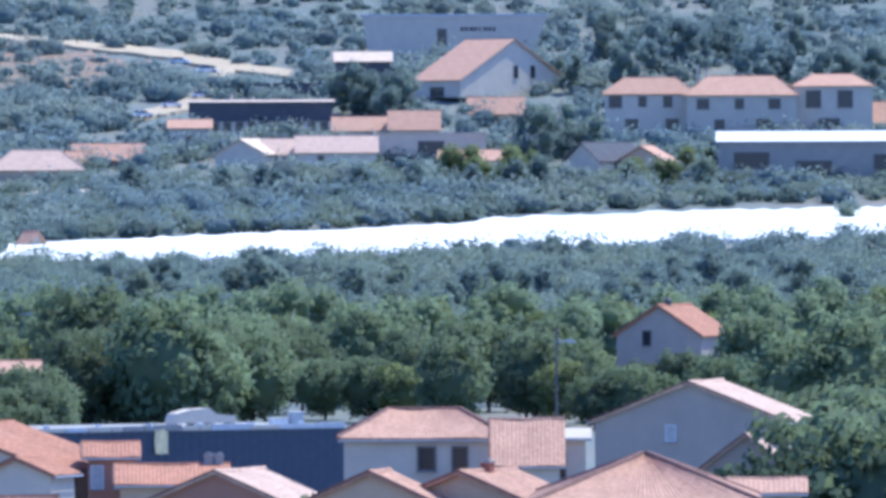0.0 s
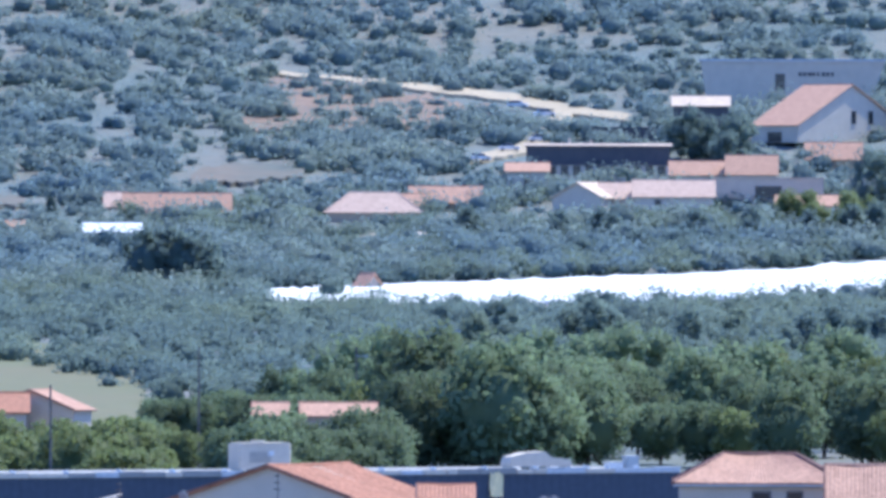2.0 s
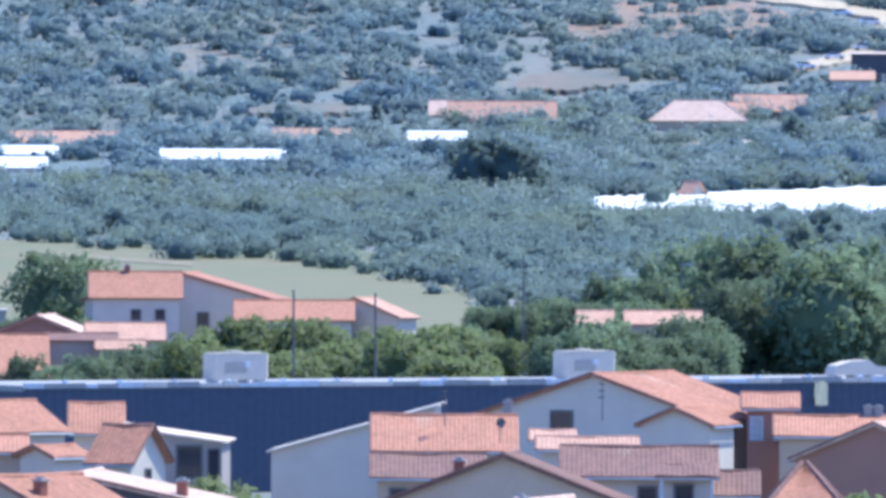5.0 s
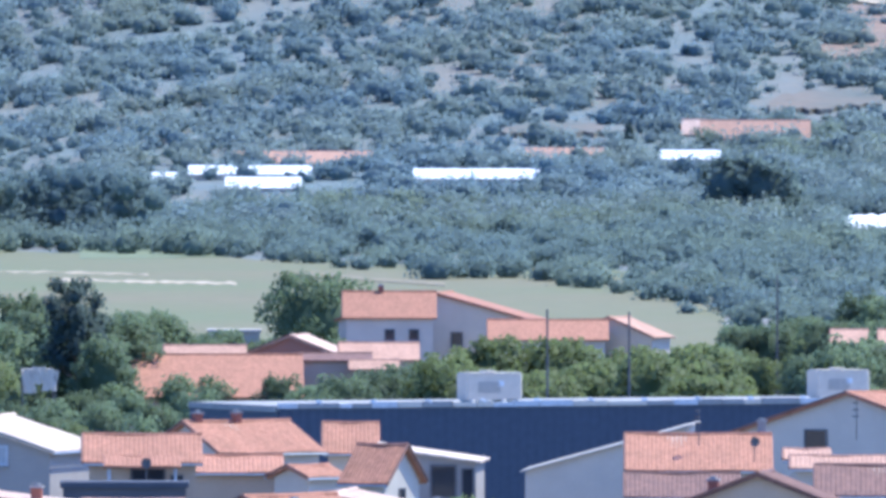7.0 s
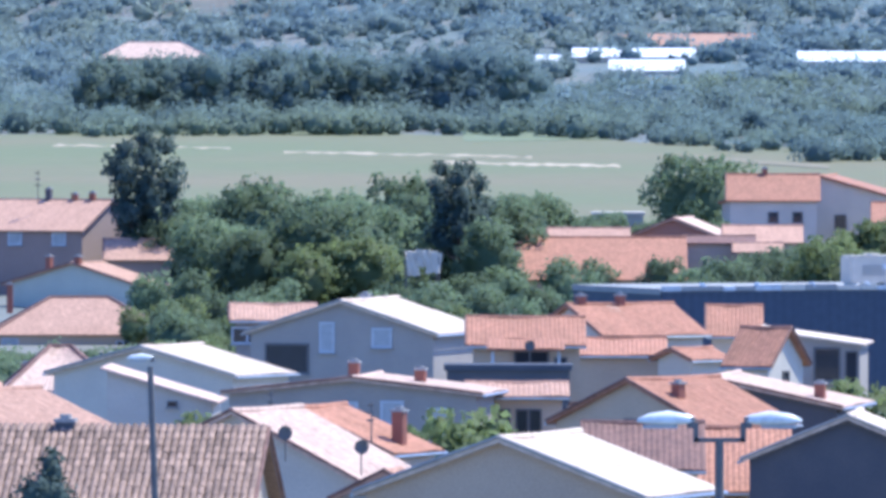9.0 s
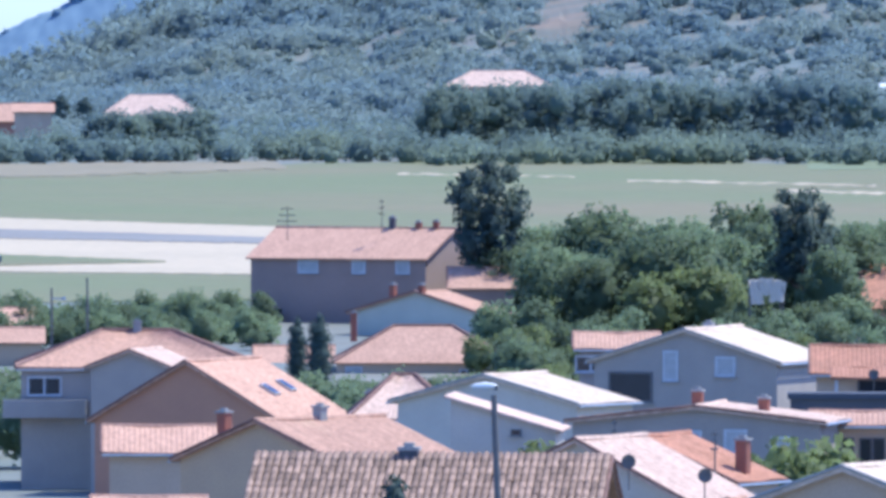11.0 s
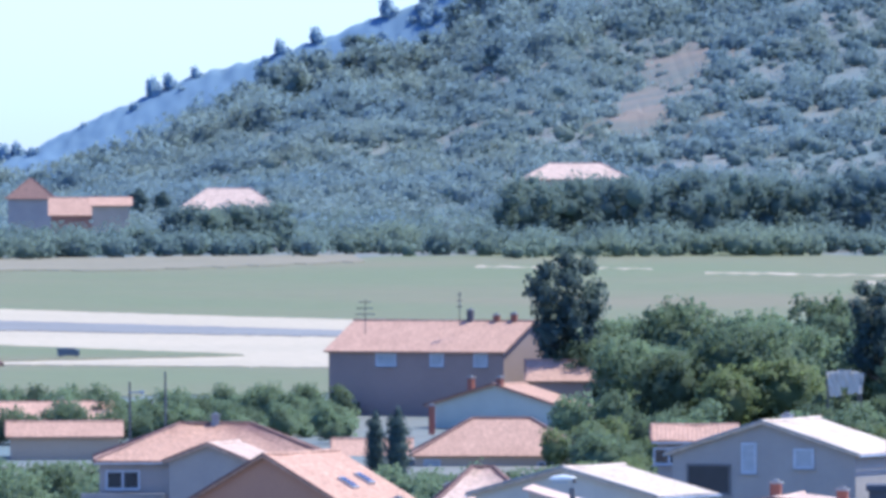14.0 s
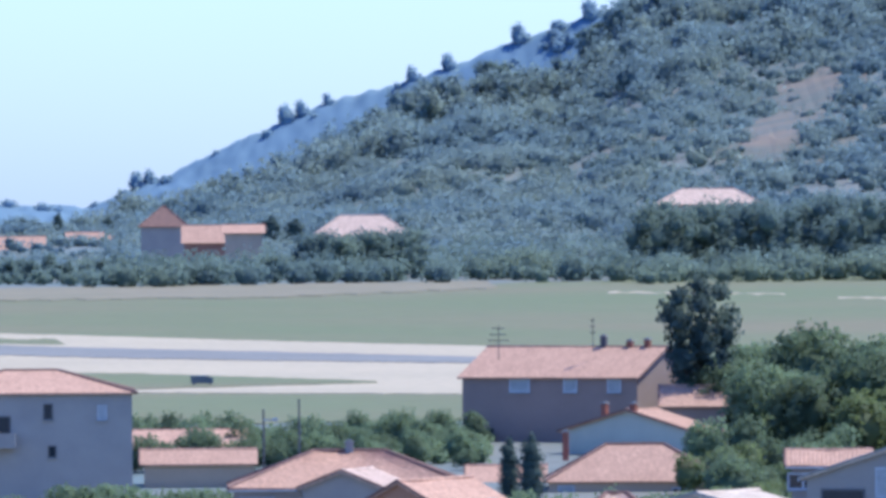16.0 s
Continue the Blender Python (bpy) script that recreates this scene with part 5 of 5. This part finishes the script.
def roof_unit(u, w, h, back, label):
    x, y, turn = on_shed(u, back)
    ob = thing("roof_unit", x, y, SHED_TOP + 0.1, turn, label, "roof unit", "units on the shed roof")
    me = mesh_from("casing", *merge([box(-w / 2, -0.9, 0.25, w / 2, 0.9, h - 0.1, 0.12), box(-w / 2 + 0.15, -0.95, h - 0.1, w / 2 - 0.1, 0.95, h, 0.1), box(-w * 0.12, -0.6, h, w * 0.05, 0.6, h + 0.14, 0.1)]), M["warmgrey"])
    part("casing", me, ob)
    for sx in (-0.42, -0.14, 0.14, 0.42):
        part("foot", mesh_from("foot", *box(sx * w - 0.1, -0.8, -0.05, sx * w + 0.1, 0.8, 0.25), M["steel"]), ob)
    for i in range(5):
        part("louvre", mesh_from("louvre", *box(-w * 0.3, -0.93, h * 0.35 + 0.16 * i, w * 0.1, -0.88, h * 0.35 + 0.08 + 0.16 * i), M["concrete"]), ob)
    part("badge", mesh_from("badge", *box(w * 0.05, -0.93, h * 0.55, w * 0.16, -0.895, h * 0.72), M["carwhite"]), ob)

roof_unit(0.2317, 4.3, 2.15, 4.0, "pale grey boxy ventilation unit on the shed roof")
roof_unit(0.5855, 4.2, 2.15, 4.0, "pale grey boxy ventilation unit on the shed roof")


def cooler(u):
    x, y, turn = on_shed(u, 3.0)
    ob = thing("roof_cooler", x, y, SHED_TOP + 0.1, turn, "low white twin cooling unit on the shed roof", "roof unit", "units on the shed roof")
    top = [(-2.6, 0.55), (-2.4, 1.0), (-1.2, 1.3), (0.3, 1.38), (0.9, 0.95), (2.4, 0.8), (2.6, 0.45)]
    v = [(px, sy, pz) for sy in (-0.7, 0.7) for px, pz in top + [(2.6, 0.3), (-2.6, 0.3)]]
    n = len(top) + 2
    f = [tuple(range(n - 1, -1, -1)), tuple(range(n, 2 * n))] + [(i, (i + 1) % n, n + (i + 1) % n, n + i) for i in range(n)]
    part("casing", mesh_from("casing", v, f, M["warmgrey"]), ob)
    for px in (-2.4, -0.8, 0.6, 2.3):
        part("foot", mesh_from("foot", *box(px - 0.15, -0.6, -0.05, px + 0.15, 0.6, 0.3), M["steel"]), ob)


cooler(0.8688)
for u, w, h in ((0.9440, 1.2, 0.5), (0.9620, 1.0, 0.95)):
    x, y, turn = on_shed(u, 2.0)
    hatch = thing("roof_hatch", x, y, SHED_TOP + 0.1, turn, "small white box on the shed roof edge", "roof hatch", "boxes on the shed roof")
    part("box", mesh_from("box", *box(-w / 2, -0.4, -0.05, w / 2, 0.4, h, 0.06), M["carwhite" if w > 1.1 else "steel"]), hatch)
    part("lid", mesh_from("lid", *box(-w / 2 - 0.05, -0.45, h, w / 2 + 0.05, 0.45, h + 0.08, 0.04), M["trim"]), hatch)


def banner(u):
    x, y, turn = on_shed(u, -0.12)
    verts, faces = [], []
    for j in range(9):
        for i in range(6):
            verts.append((-0.52 + 1.04 * i / 5 + 0.03 * math.sin(j), -0.06 + 0.06 * math.sin(1.7 * i + 0.6 * j), -1.8 * j / 8 + 0.05 * math.sin(i * 2)))
    faces = [(j * 6 + i, j * 6 + i + 1, j * 6 + i + 7, j * 6 + i + 6) for j in range(8) for i in range(5)]
    n = len(verts)
    verts += [(a, b + 0.02, c) for a, b, c in verts]
    faces += [tuple(reversed([k + n for k in f])) for f in faces]
    ob = thing("cloth_banner", x, y, SHED_TOP + 0.1, turn, "creased cream cloth hanging over the shed wall", "cloth")
    part("cloth", mesh_from("cloth", verts, faces, M["cream"], True), ob)
    part("rod", mesh_from("rod", *tube([(-0.6, 0, 0.02), (0.6, 0, 0.02)], [0.03, 0.03], 6), M["steel"]), ob)


banner(0.8037)


# ---- lamps, poles and small things

def lamp_head(parent, x, way, size):
    # a rounded lantern: metal housing above, pale cover below
    verts, faces, cverts = [], [], []
    prof = [(0.0, 0.05, 0.05), (0.12, 0.10, 0.09), (0.45, 0.15, 0.14), (0.8, 0.13, 0.10), (0.97, 0.07, 0.04), (1.0, 0.02, 0.02)]
    for k, (px, ry, rz) in enumerate(prof):
        for i in range(10):
            a = 2 * math.pi * i / 10
            up = math.sin(a)
            verts.append((x + way * size * px, size * ry * math.cos(a), size * (rz * up * (1.35 if up > 0 else 0.55)) + 0.02))
    for k in range(len(prof) - 1):
        for i in range(10):
            p, q = k * 10 + i, k * 10 + (i + 1) % 10
            faces.append((p, q, q + 10, p + 10) if way > 0 else (q, p, p + 10, q + 10))
    head = part("lamp_head", mesh_from("lamp_head", verts, faces, M["lampglass"], True), parent, "pale rounded street lamp head")
    part("lens", mesh_from("lens", *box(min(x + way * size * 0.3, x + way * size * 0.9), -0.09 * size, -0.1 * size, max(x + way * size * 0.3, x + way * size * 0.9), 0.09 * size, -0.04 * size, 0.02), M["shutter"]), head)
    part("socket", mesh_from("socket", *box(min(x, x + way * size * 0.14), -0.06, -0.1 * size, max(x, x + way * size * 0.14), 0.06, 0.09 * size, 0.02), M["pole"]), head)


def street_lamp(x, y, top, size, twin, turn=0.0, radius=0.075):
    base = ground_z(x, y)
    ob = thing("street_lamp", x, y, base, turn, "grey steel street lamp with " + ("two pale rounded heads" if twin else "one pale rounded head"), "street lamp", "street lamps")
    h = top - base
    lean = 0.0 if twin else 0.35
    part("pole", mesh_from("pole", *tube([(lean, 0, -0.5), (lean * 0.45, 0, h * 0.5), (0, 0, h - 0.28 * size)], [radius * 1.3, radius * 1.1, radius * 0.85], 12), M["pole"]), ob)
    part("base_plate", mesh_from("base_plate", *box(-0.25, -0.25, -0.1, 0.25, 0.25, 0.05, 0.04), M["steel"]), ob)
    arm = 0.42 * size if twin else 0.0
    if twin:
        part("arm", mesh_from("arm", *merge([box(-arm, -0.05, h - 0.34 * size, arm, 0.05, h - 0.26 * size), box(-arm - 0.03, -0.05, h - 0.34 * size, -arm + 0.05, 0.05, h), box(arm - 0.05, -0.05, h - 0.34 * size, arm + 0.03, 0.05, h)]), M["pole"]), ob)
    heads = [(-arm, -1), (arm, 1)] if twin else [(0.1, -1)]
    for hx, way in heads:
        lamp_head(ob, hx, way, size)
    for o in list(ob.children):
        if o.name.startswith("lamp_head"):
            o.location = (0, 0, h)

street_lamp(4.09, 149.94, 24.59, 0.86, True)
street_lamp(-7.21, 249.90, 22.53, 0.68, False, radius=0.085)


def pole(x, y, h, label="thin dark wooden pole among the trees", arm=True):
    ob = thing("utility_pole", x, y, ground_z(x, y), 0, label, "pole", "utility poles")
    part("shaft", mesh_from("shaft", *tube([(0, 0, -0.6), (0.02, 0, h * 0.6), (0, 0, h)], [0.11, 0.10, 0.08], 8), M["pole"]), ob)
    if arm:
        part("bracket", mesh_from("bracket", *merge([box(-0.1, -0.06, h - 0.9, 0.9, 0.06, h - 0.78), box(0.75, -0.1, h - 0.95, 1.15, 0.1, h - 0.7, 0.03)]), M["steel"]), ob)

pole(63.6, 897.8, 11.0, arm=False)
pole(91.3, 955.6, 12.3, arm=True)
pole(80.1, 926.5, 10.5, arm=True)
pole(37.0, 769.1, 12.2, arm=False)
pole(43.2, 768.8, 12.0, arm=False)
pole(-57.9, 797.9, 5.6, arm=True)
pole(-55.1, 798.1, 6.4, arm=False)
pole(88.7, 633.8, 16.6, arm=True)
pole(176.1, 1489.6, 7.8, arm=True)

def antenna(x, y, z, h, wide=1.3):
    ob = thing("tv_antenna", x, y, z, 20, "thin grey television aerial standing on a tiled roof", "aerial", "roof aerials")
    part("mast", mesh_from("mast", *tube([(0, 0, -0.5), (0, 0, h)], [0.04, 0.03], 6), M["pole"]), ob)
    for i, zz in enumerate((h * 0.45, h * 0.66, h * 0.88)):
        part("boom", mesh_from("boom", *merge([box(-wide / 2 * (1 - 0.2 * i), -0.04, zz, wide / 2 * (1 - 0.2 * i), 0.04, zz + 0.08), box(-wide / 2 * (1 - 0.2 * i), -0.3, zz, -wide / 2 * (1 - 0.2 * i) + 0.06, 0.3, zz + 0.08)]), M["pole"]), ob)

antenna(-42.2, 857.0, 17.32, 2.4, 1.7)
antenna(-34.3, 859.3, 17.92, 2.4, 0.5)
antenna(-7.1, 419.9, 14.56, 1.6, 0.2)
antenna(-2.8, 398.0, 15.04, 1.4, 0.2)
antenna(35.4, 560.9, 15.46, 1.6, 0.3)
antenna(46.3, 588.2, 15.10, 1.8, 0.3)

def car(x, y, z, turn, paint, label):
    ob = thing("car", x, y, z, turn, label, "car", "parked cars")
    side = [(-2.1, 0.3), (2.1, 0.3), (2.15, 0.7), (1.9, 0.85), (1.05, 0.92), (-1.75, 0.95), (-2.12, 0.75)]
    n = len(side)
    v = [(px, sy, pz) for sy in (-0.85, 0.85) for px, pz in side]
    f = [tuple(range(n)), tuple(range(2 * n - 1, n - 1, -1))] + [((i + 1) % n, i, n + i, n + (i + 1) % n) for i in range(n)]
    part("body", mesh_from("body", v, f, M[paint]), ob)
    roof = [(-1.7, 0.93), (1.05, 0.92), (0.45, 1.42), (-1.2, 1.46)]
    v = [(px, sy * (1 if pz < 1 else 0.8), pz) for sy in (-0.8, 0.8) for px, pz in roof]
    part("cabin_glass", mesh_from("cabin_glass", v, [(0, 1, 2, 3), (7, 6, 5, 4), (1, 0, 4, 5), (2, 1, 5, 6), (3, 2, 6, 7), (0, 3, 7, 4)], M["glass"]), ob)
    part("roof_panel", mesh_from("roof_panel", *box(-1.2, -0.64, 1.44, 0.45, 0.64, 1.49, 0.08), M[paint]), ob)
    for wx in (-1.35, 1.35):
        for wy in (-0.8, 0.8):
            wheel = part("wheel", mesh_from("wheel", *tube([(wx, wy - 0.1, 0.31), (wx, wy + 0.1, 0.31)], [0.32, 0.32], 14), M["tyre"]), ob)
            part("rim", mesh_from("rim", *tube([(wx, wy - 0.12, 0.31), (wx, wy + 0.12, 0.31)], [0.2, 0.2], 10), M["steel"]), wheel)

car(213.0, 2079.1, ground_z(213.0, 2079.1) + 0.7, -20, "carwhite", "white car glinting in the sun on the hill road")
car(216.9, 2063.6, ground_z(216.9, 2063.6) + 0.7, 17, "carwhite", "white car glinting in the sun on the hill road")
car(211.1, 2019.0, ground_z(211.1, 2019.0) + 0.7, 4, "carwhite", "white car glinting in the sun on the hill road")
car(203.2, 1999.7, ground_z(203.2, 1999.7) + 0.7, -9, "carwhite", "white car glinting in the sun on the hill road")
car(194.9, 1975.4, ground_z(194.9, 1975.4) + 0.7, 28, "carwhite", "white car glinting in the sun on the hill road")
car(175.2, 1937.1, ground_z(175.2, 1937.1) + 0.7, 15, "carwhite", "white car glinting in the sun on the hill road")
car(154.1, 1903.8, ground_z(154.1, 1903.8) + 0.7, 2, "carwhite", "white car glinting in the sun on the hill road")


def field_box(x, y, turn):
    """A low dark cabinet on the airfield grass, with a sloping lid and skids."""
    ob = thing("equipment_box", x, y, ground_z(x, y) + 0.25, turn, "low dark metal equipment box on grass beside the runway", "equipment box")
    part("body", mesh_from("body", *box(-1.15, -0.5, 0.12, 1.15, 0.5, 0.72, 0.08), M["cardark"]), ob)
    part("lid", mesh_from("lid", *box(-1.2, -0.55, 0.72, 0.75, 0.55, 0.9, 0.1), M["cardark"]), ob)
    for sx in (-0.8, 0.8):
        part("skid", mesh_from("skid", *box(sx - 0.12, -0.6, -0.1, sx + 0.12, 0.6, 0.12, 0.03), M["pole"]), ob)


field_box(-81.9, 1041.8, 5)


def shelter(x, y, z, top):
    """A small open shelter hung with torn white sheets."""
    ob = thing("sheet_shelter", x, y, z - 2.4, 12, "small shelter covered with torn white sheeting among trees", "shelter")
    h = top - z + 2.4
    rng = random.Random(7)
    for px, py in ((-1.4, -0.8), (1.4, -0.8), (-1.2, 0.8), (1.5, 0.8)):
        part("post", mesh_from("post", *tube([(px, py, -0.3), (px * 0.95, py, h - 0.4)], [0.06, 0.05], 6), M["pole"]), ob)
    for k, (u0, u1, z0, lean) in enumerate(((-1.5, -0.5, 3.0, 0.5), (-0.6, 0.5, 3.7, 0.2), (0.4, 1.6, 3.2, -0.4))):
        verts, faces = [], []
        for j in range(7):
            for i in range(6):
                f = j / 6
                verts.append((u0 + (u1 - u0) * i / 5 + lean * (1 - f) * 0.5, -0.9 + 0.16 * math.sin(2.1 * i + j + k), z0 + (h - z0 - 0.25 * abs(k - 1)) * f + 0.16 * rng.random() * (j in (0, 6))))
        faces = [(j * 6 + i, j * 6 + i + 1, j * 6 + i + 7, j * 6 + i + 6) for j in range(6) for i in range(5)]
        n = len(verts)
        verts += [(a, b + 0.03, c) for a, b, c in verts]
        faces += [tuple(reversed([q + n for q in f])) for f in faces]
        part("sheet", mesh_from("sheet", verts, faces, M["warmgrey"], True), ob, "torn white sheet")
    part("roof_sheet", mesh_from("roof_sheet", *box(-1.2, -0.9, h - 0.25, 1.2, 0.9, h - 0.12, 0.1), M["warmgrey"]), ob)


shelter(-1.8, 822.0, 11.57, 14.32)


def cypress(x, y, z, h, wide, mat="needle"):
    rng = np.random.default_rng(int(abs(x * 10)))
    blobs = [(0.05 * wide * math.sin(3 * k), 0.05 * wide * math.cos(2 * k), h * (0.1 + 0.84 * k / 9), wide / 2 * (0.55 + 0.55 * math.sin(math.pi * (0.25 + 0.68 * k / 9))) * (0.55 if k == 9 else 1), h * 0.09) for k in range(10)]
    ob = thing("cypress_tree", x, y, z, 0, "slender dark green cypress tree", "cypress tree", "cypresses")
    part("crown", cloud_mesh("crown", leaf_cloud(blobs, int(4200 * max(1, h / 6)), 0.09, rng, 0.3), M[mat], core_of(blobs, 0.9)), ob)
    part("trunk", mesh_from("trunk", *tube([(0, 0, -1.0), (0, 0, h * 0.5)], [0.14, 0.08], 7), M["bark"]), ob)

cypress(-35.2, 763.2, 5.93, 6.6, 1.75)
cypress(-37.0, 766.1, 5.97, 6.2, 1.35)
cypress(-10.2, 261.8, 13.0, 6.6, 1.8)
cypress(105.7, 1882.0, 34.2, 5.4, 2.1)
cypress(-136.6, 1905.1, 20.4, 7.4, 4.7)
cypress(-130.7, 1885.5, 20.5, 6.9, 3.8)
cypress(-207.9, 2240.4, 21.1, 7.4, 2.3)
cypress(-195.9, 2231.4, 21.1, 6.5, 2.5)


def hall(x, y, z, turn, w=38.0, h=9.6):
    ob = thing("hall", x, y, z, turn, "white hall with leaning ends and dark lettering", "hall")
    v = []
    for yy in (0, 14.0):
        v += [(-w / 2 + 2, yy, -3), (w / 2 - 4.5, yy, -3), (w / 2, yy, h), (-w / 2, yy, h)]
    part("wall", mesh_from("wall", v, [(0, 1, 2, 3), (7, 6, 5, 4), (1, 0, 4, 5), (2, 1, 5, 6), (3, 2, 6, 7), (0, 3, 7, 4)], M["white"]), ob)
    part("roof_edge", mesh_from("roof_edge", *box(-w / 2 - 0.3, -0.3, h, w / 2 + 0.3, 14.3, h + 0.5, 0.1), M["trim"]), ob)
    window(ob, "g", 0, h - 4.2, 2.0, 3.4, "dark", ((-2.6, 0, 0), (1, 0, 0), (0, -1, 0)))
    window(ob, "g", 0, 0.4, 1.6, 1.2, "dark", ((-2.6, 0, 0), (1, 0, 0), (0, -1, 0)))
    for i, bw in enumerate((0.9, 0.8, 1.0, 0.7, 0.6, 0.9, 0.8, 0.7)):
        part("lettering_bar", mesh_from("lettering_bar", *box(1.2 + i * 0.95, -0.08, h - 3.0, 1.2 + i * 0.95 + bw * 0.8, 0.02, h - 2.2), M["slate"]), ob)


hall(269.2, 2072.6, 59.0, -7.4)


def ridge_trees():
    rng = np.random.default_rng(9)
    blobs = []
    for b, r in ((-4.86, 5), (-4.79, 4), (-4.02, 5), (-3.93, 4), (-3.78, 3), (-3.3, 4), (-3.1, 4), (-2.7, 5), (-2.3, 5)):
        x, y = spot(b, 4395)
        z = ridge_top(b)
        blobs += [(x, y, z + r * 0.4, r * 0.6, r), (x + r * 0.4, y, z, r * 0.8, r * 0.7)]
    for k in range(24):
        b, f = -5.6 + 4.0 * rng.random(), 0.9 + 0.1 * rng.random()
        x, y = spot(b, 4275 + 118 * f)
        r = 1.2 + 1.6 * rng.random()
        top = ridge_top(b)
        blobs.append((x, y, 12 + (top - 12) * f - 0.5, r * 1.3, r))
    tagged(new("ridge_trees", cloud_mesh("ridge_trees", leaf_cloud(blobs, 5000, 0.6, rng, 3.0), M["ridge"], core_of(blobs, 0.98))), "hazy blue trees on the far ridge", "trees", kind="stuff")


ridge_trees()


def satellite_dish(x, y, z, turn):
    ob = thing("satellite_dish", x, y, z, turn, "small grey satellite dish on a roof", "satellite dish", "satellite dishes")
    verts, faces = [], []
    for j, r in enumerate((0.0, 0.1, 0.19, 0.28)):
        for i in range(14):
            a = 2 * math.pi * i / 14
            verts.append((r * math.cos(a), -0.3 + 0.9 * r * r * -1 + 0.3, r * math.sin(a) + 0.5))
    faces = [(j * 14 + i, j * 14 + (i + 1) % 14, (j + 1) * 14 + (i + 1) % 14, (j + 1) * 14 + i) for j in range(3) for i in range(14)]
    n = len(verts)
    verts += [(p, q + 0.03, r) for p, q, r in verts]
    faces += [tuple(k + n for k in reversed(f)) for f in faces]
    part("dish", mesh_from("dish", verts, faces, M["pole"], True), ob)
    part("arm", mesh_from("arm", *tube([(0, 0, 0.2), (0, -0.45, 0.45)], [0.02, 0.02], 6), M["pole"]), ob)
    part("mast", mesh_from("mast", *tube([(0, 0.05, -0.6), (0, 0.05, 0.6)], [0.03, 0.03], 6), M["pole"]), ob)


satellite_dish(-3.1, 386.0, 14.63, 10)
satellite_dish(-6.0, 386.0, 15.16, -5)
satellite_dish(38.2, 556.7, 14.80, 20)
satellite_dish(4.6, 536.0, 14.21, 0)


# ---- barrel tiles on the nearest roof, the upper courses tile by tile
def tile_mesh(seed):
    rng = random.Random(seed)
    verts, faces = [], []
    for j, (yy, rr) in enumerate(((0.0, 0.098), (0.44, 0.082))):
        for i in range(6):
            a = math.pi * i / 5
            verts.append((rr * math.cos(a), yy, rr * math.sin(a) * 0.85 + 0.012 * rng.random()))
        for i in range(6):
            a = math.pi * i / 5
            verts.append(((rr - 0.018) * math.cos(a), yy, (rr - 0.018) * math.sin(a) * 0.85))
    for i in range(5):
        faces += [(i, i + 12, i + 13, i + 1), (i + 6, i + 7, i + 19, i + 18), (i, i + 1, i + 7, i + 6)]
    return verts, faces


def barrel_tiles(house_ob, w, length, h, rise, over=0.35):
    """Rows of tiles on the left slope, from the ridge down: about 300 single tiles, the rest joined."""
    hw = w / 2
    shapes = [mesh_from("tile", *tile_mesh(k), M["weathered"]) for k in range(4)]
    shape_data = [tile_mesh(k) for k in range(4)]
    roof_part = part("tile_bed", mesh_from("tile_bed", *box(-0.3, -over, h + rise - 0.1, 0.3, length + over, h + rise + 0.05), M["weathered"]), house_ob)
    rng = random.Random(12)
    fall = Vector((-hw, 0, -rise)).normalized()
    n = Vector((-rise, 0, hw)).normalized()
    run = math.hypot(hw, rise) + over
    cols, rows = int((length + 2 * over) / 0.2), int(run / 0.36)
    rest = []
    for r in range(rows):
        for c in range(cols):
            yy = -over + 0.1 + c * 0.2 + 0.012 * (rng.random() - 0.5)
            low = (r + 1) * 0.36 + 0.05 * (rng.random() - 0.5)
            p = Vector((0, yy, h + rise + 0.08)) + fall * low + n * (0.05 + 0.014 * rng.random())
            turn = Matrix((Vector((0, 1, 0)), -fall, n)).transposed().to_4x4()
            m = Matrix.Translation(p) @ turn @ Matrix.Rotation(0.06 * (rng.random() - 0.5), 4, "Z")
            k = rng.randrange(4)
            if r * cols + c < 300:
                ob = part("tile", shapes[k], house_ob)
                ob.matrix_basis = m
            else:
                v, f = shape_data[k]
                rest.append(([tuple(m @ Vector(q)) for q in v], f))
    tagged(part("lower_tiles", mesh_from("lower_tiles", *merge(rest), M["weathered"]), house_ob, "rows of brown barrel tiles"), kind="stuff")


barrel_tiles(tiled_house, 10.6, 9.3, 16.60 - tiled_house.location.z, 2.98)
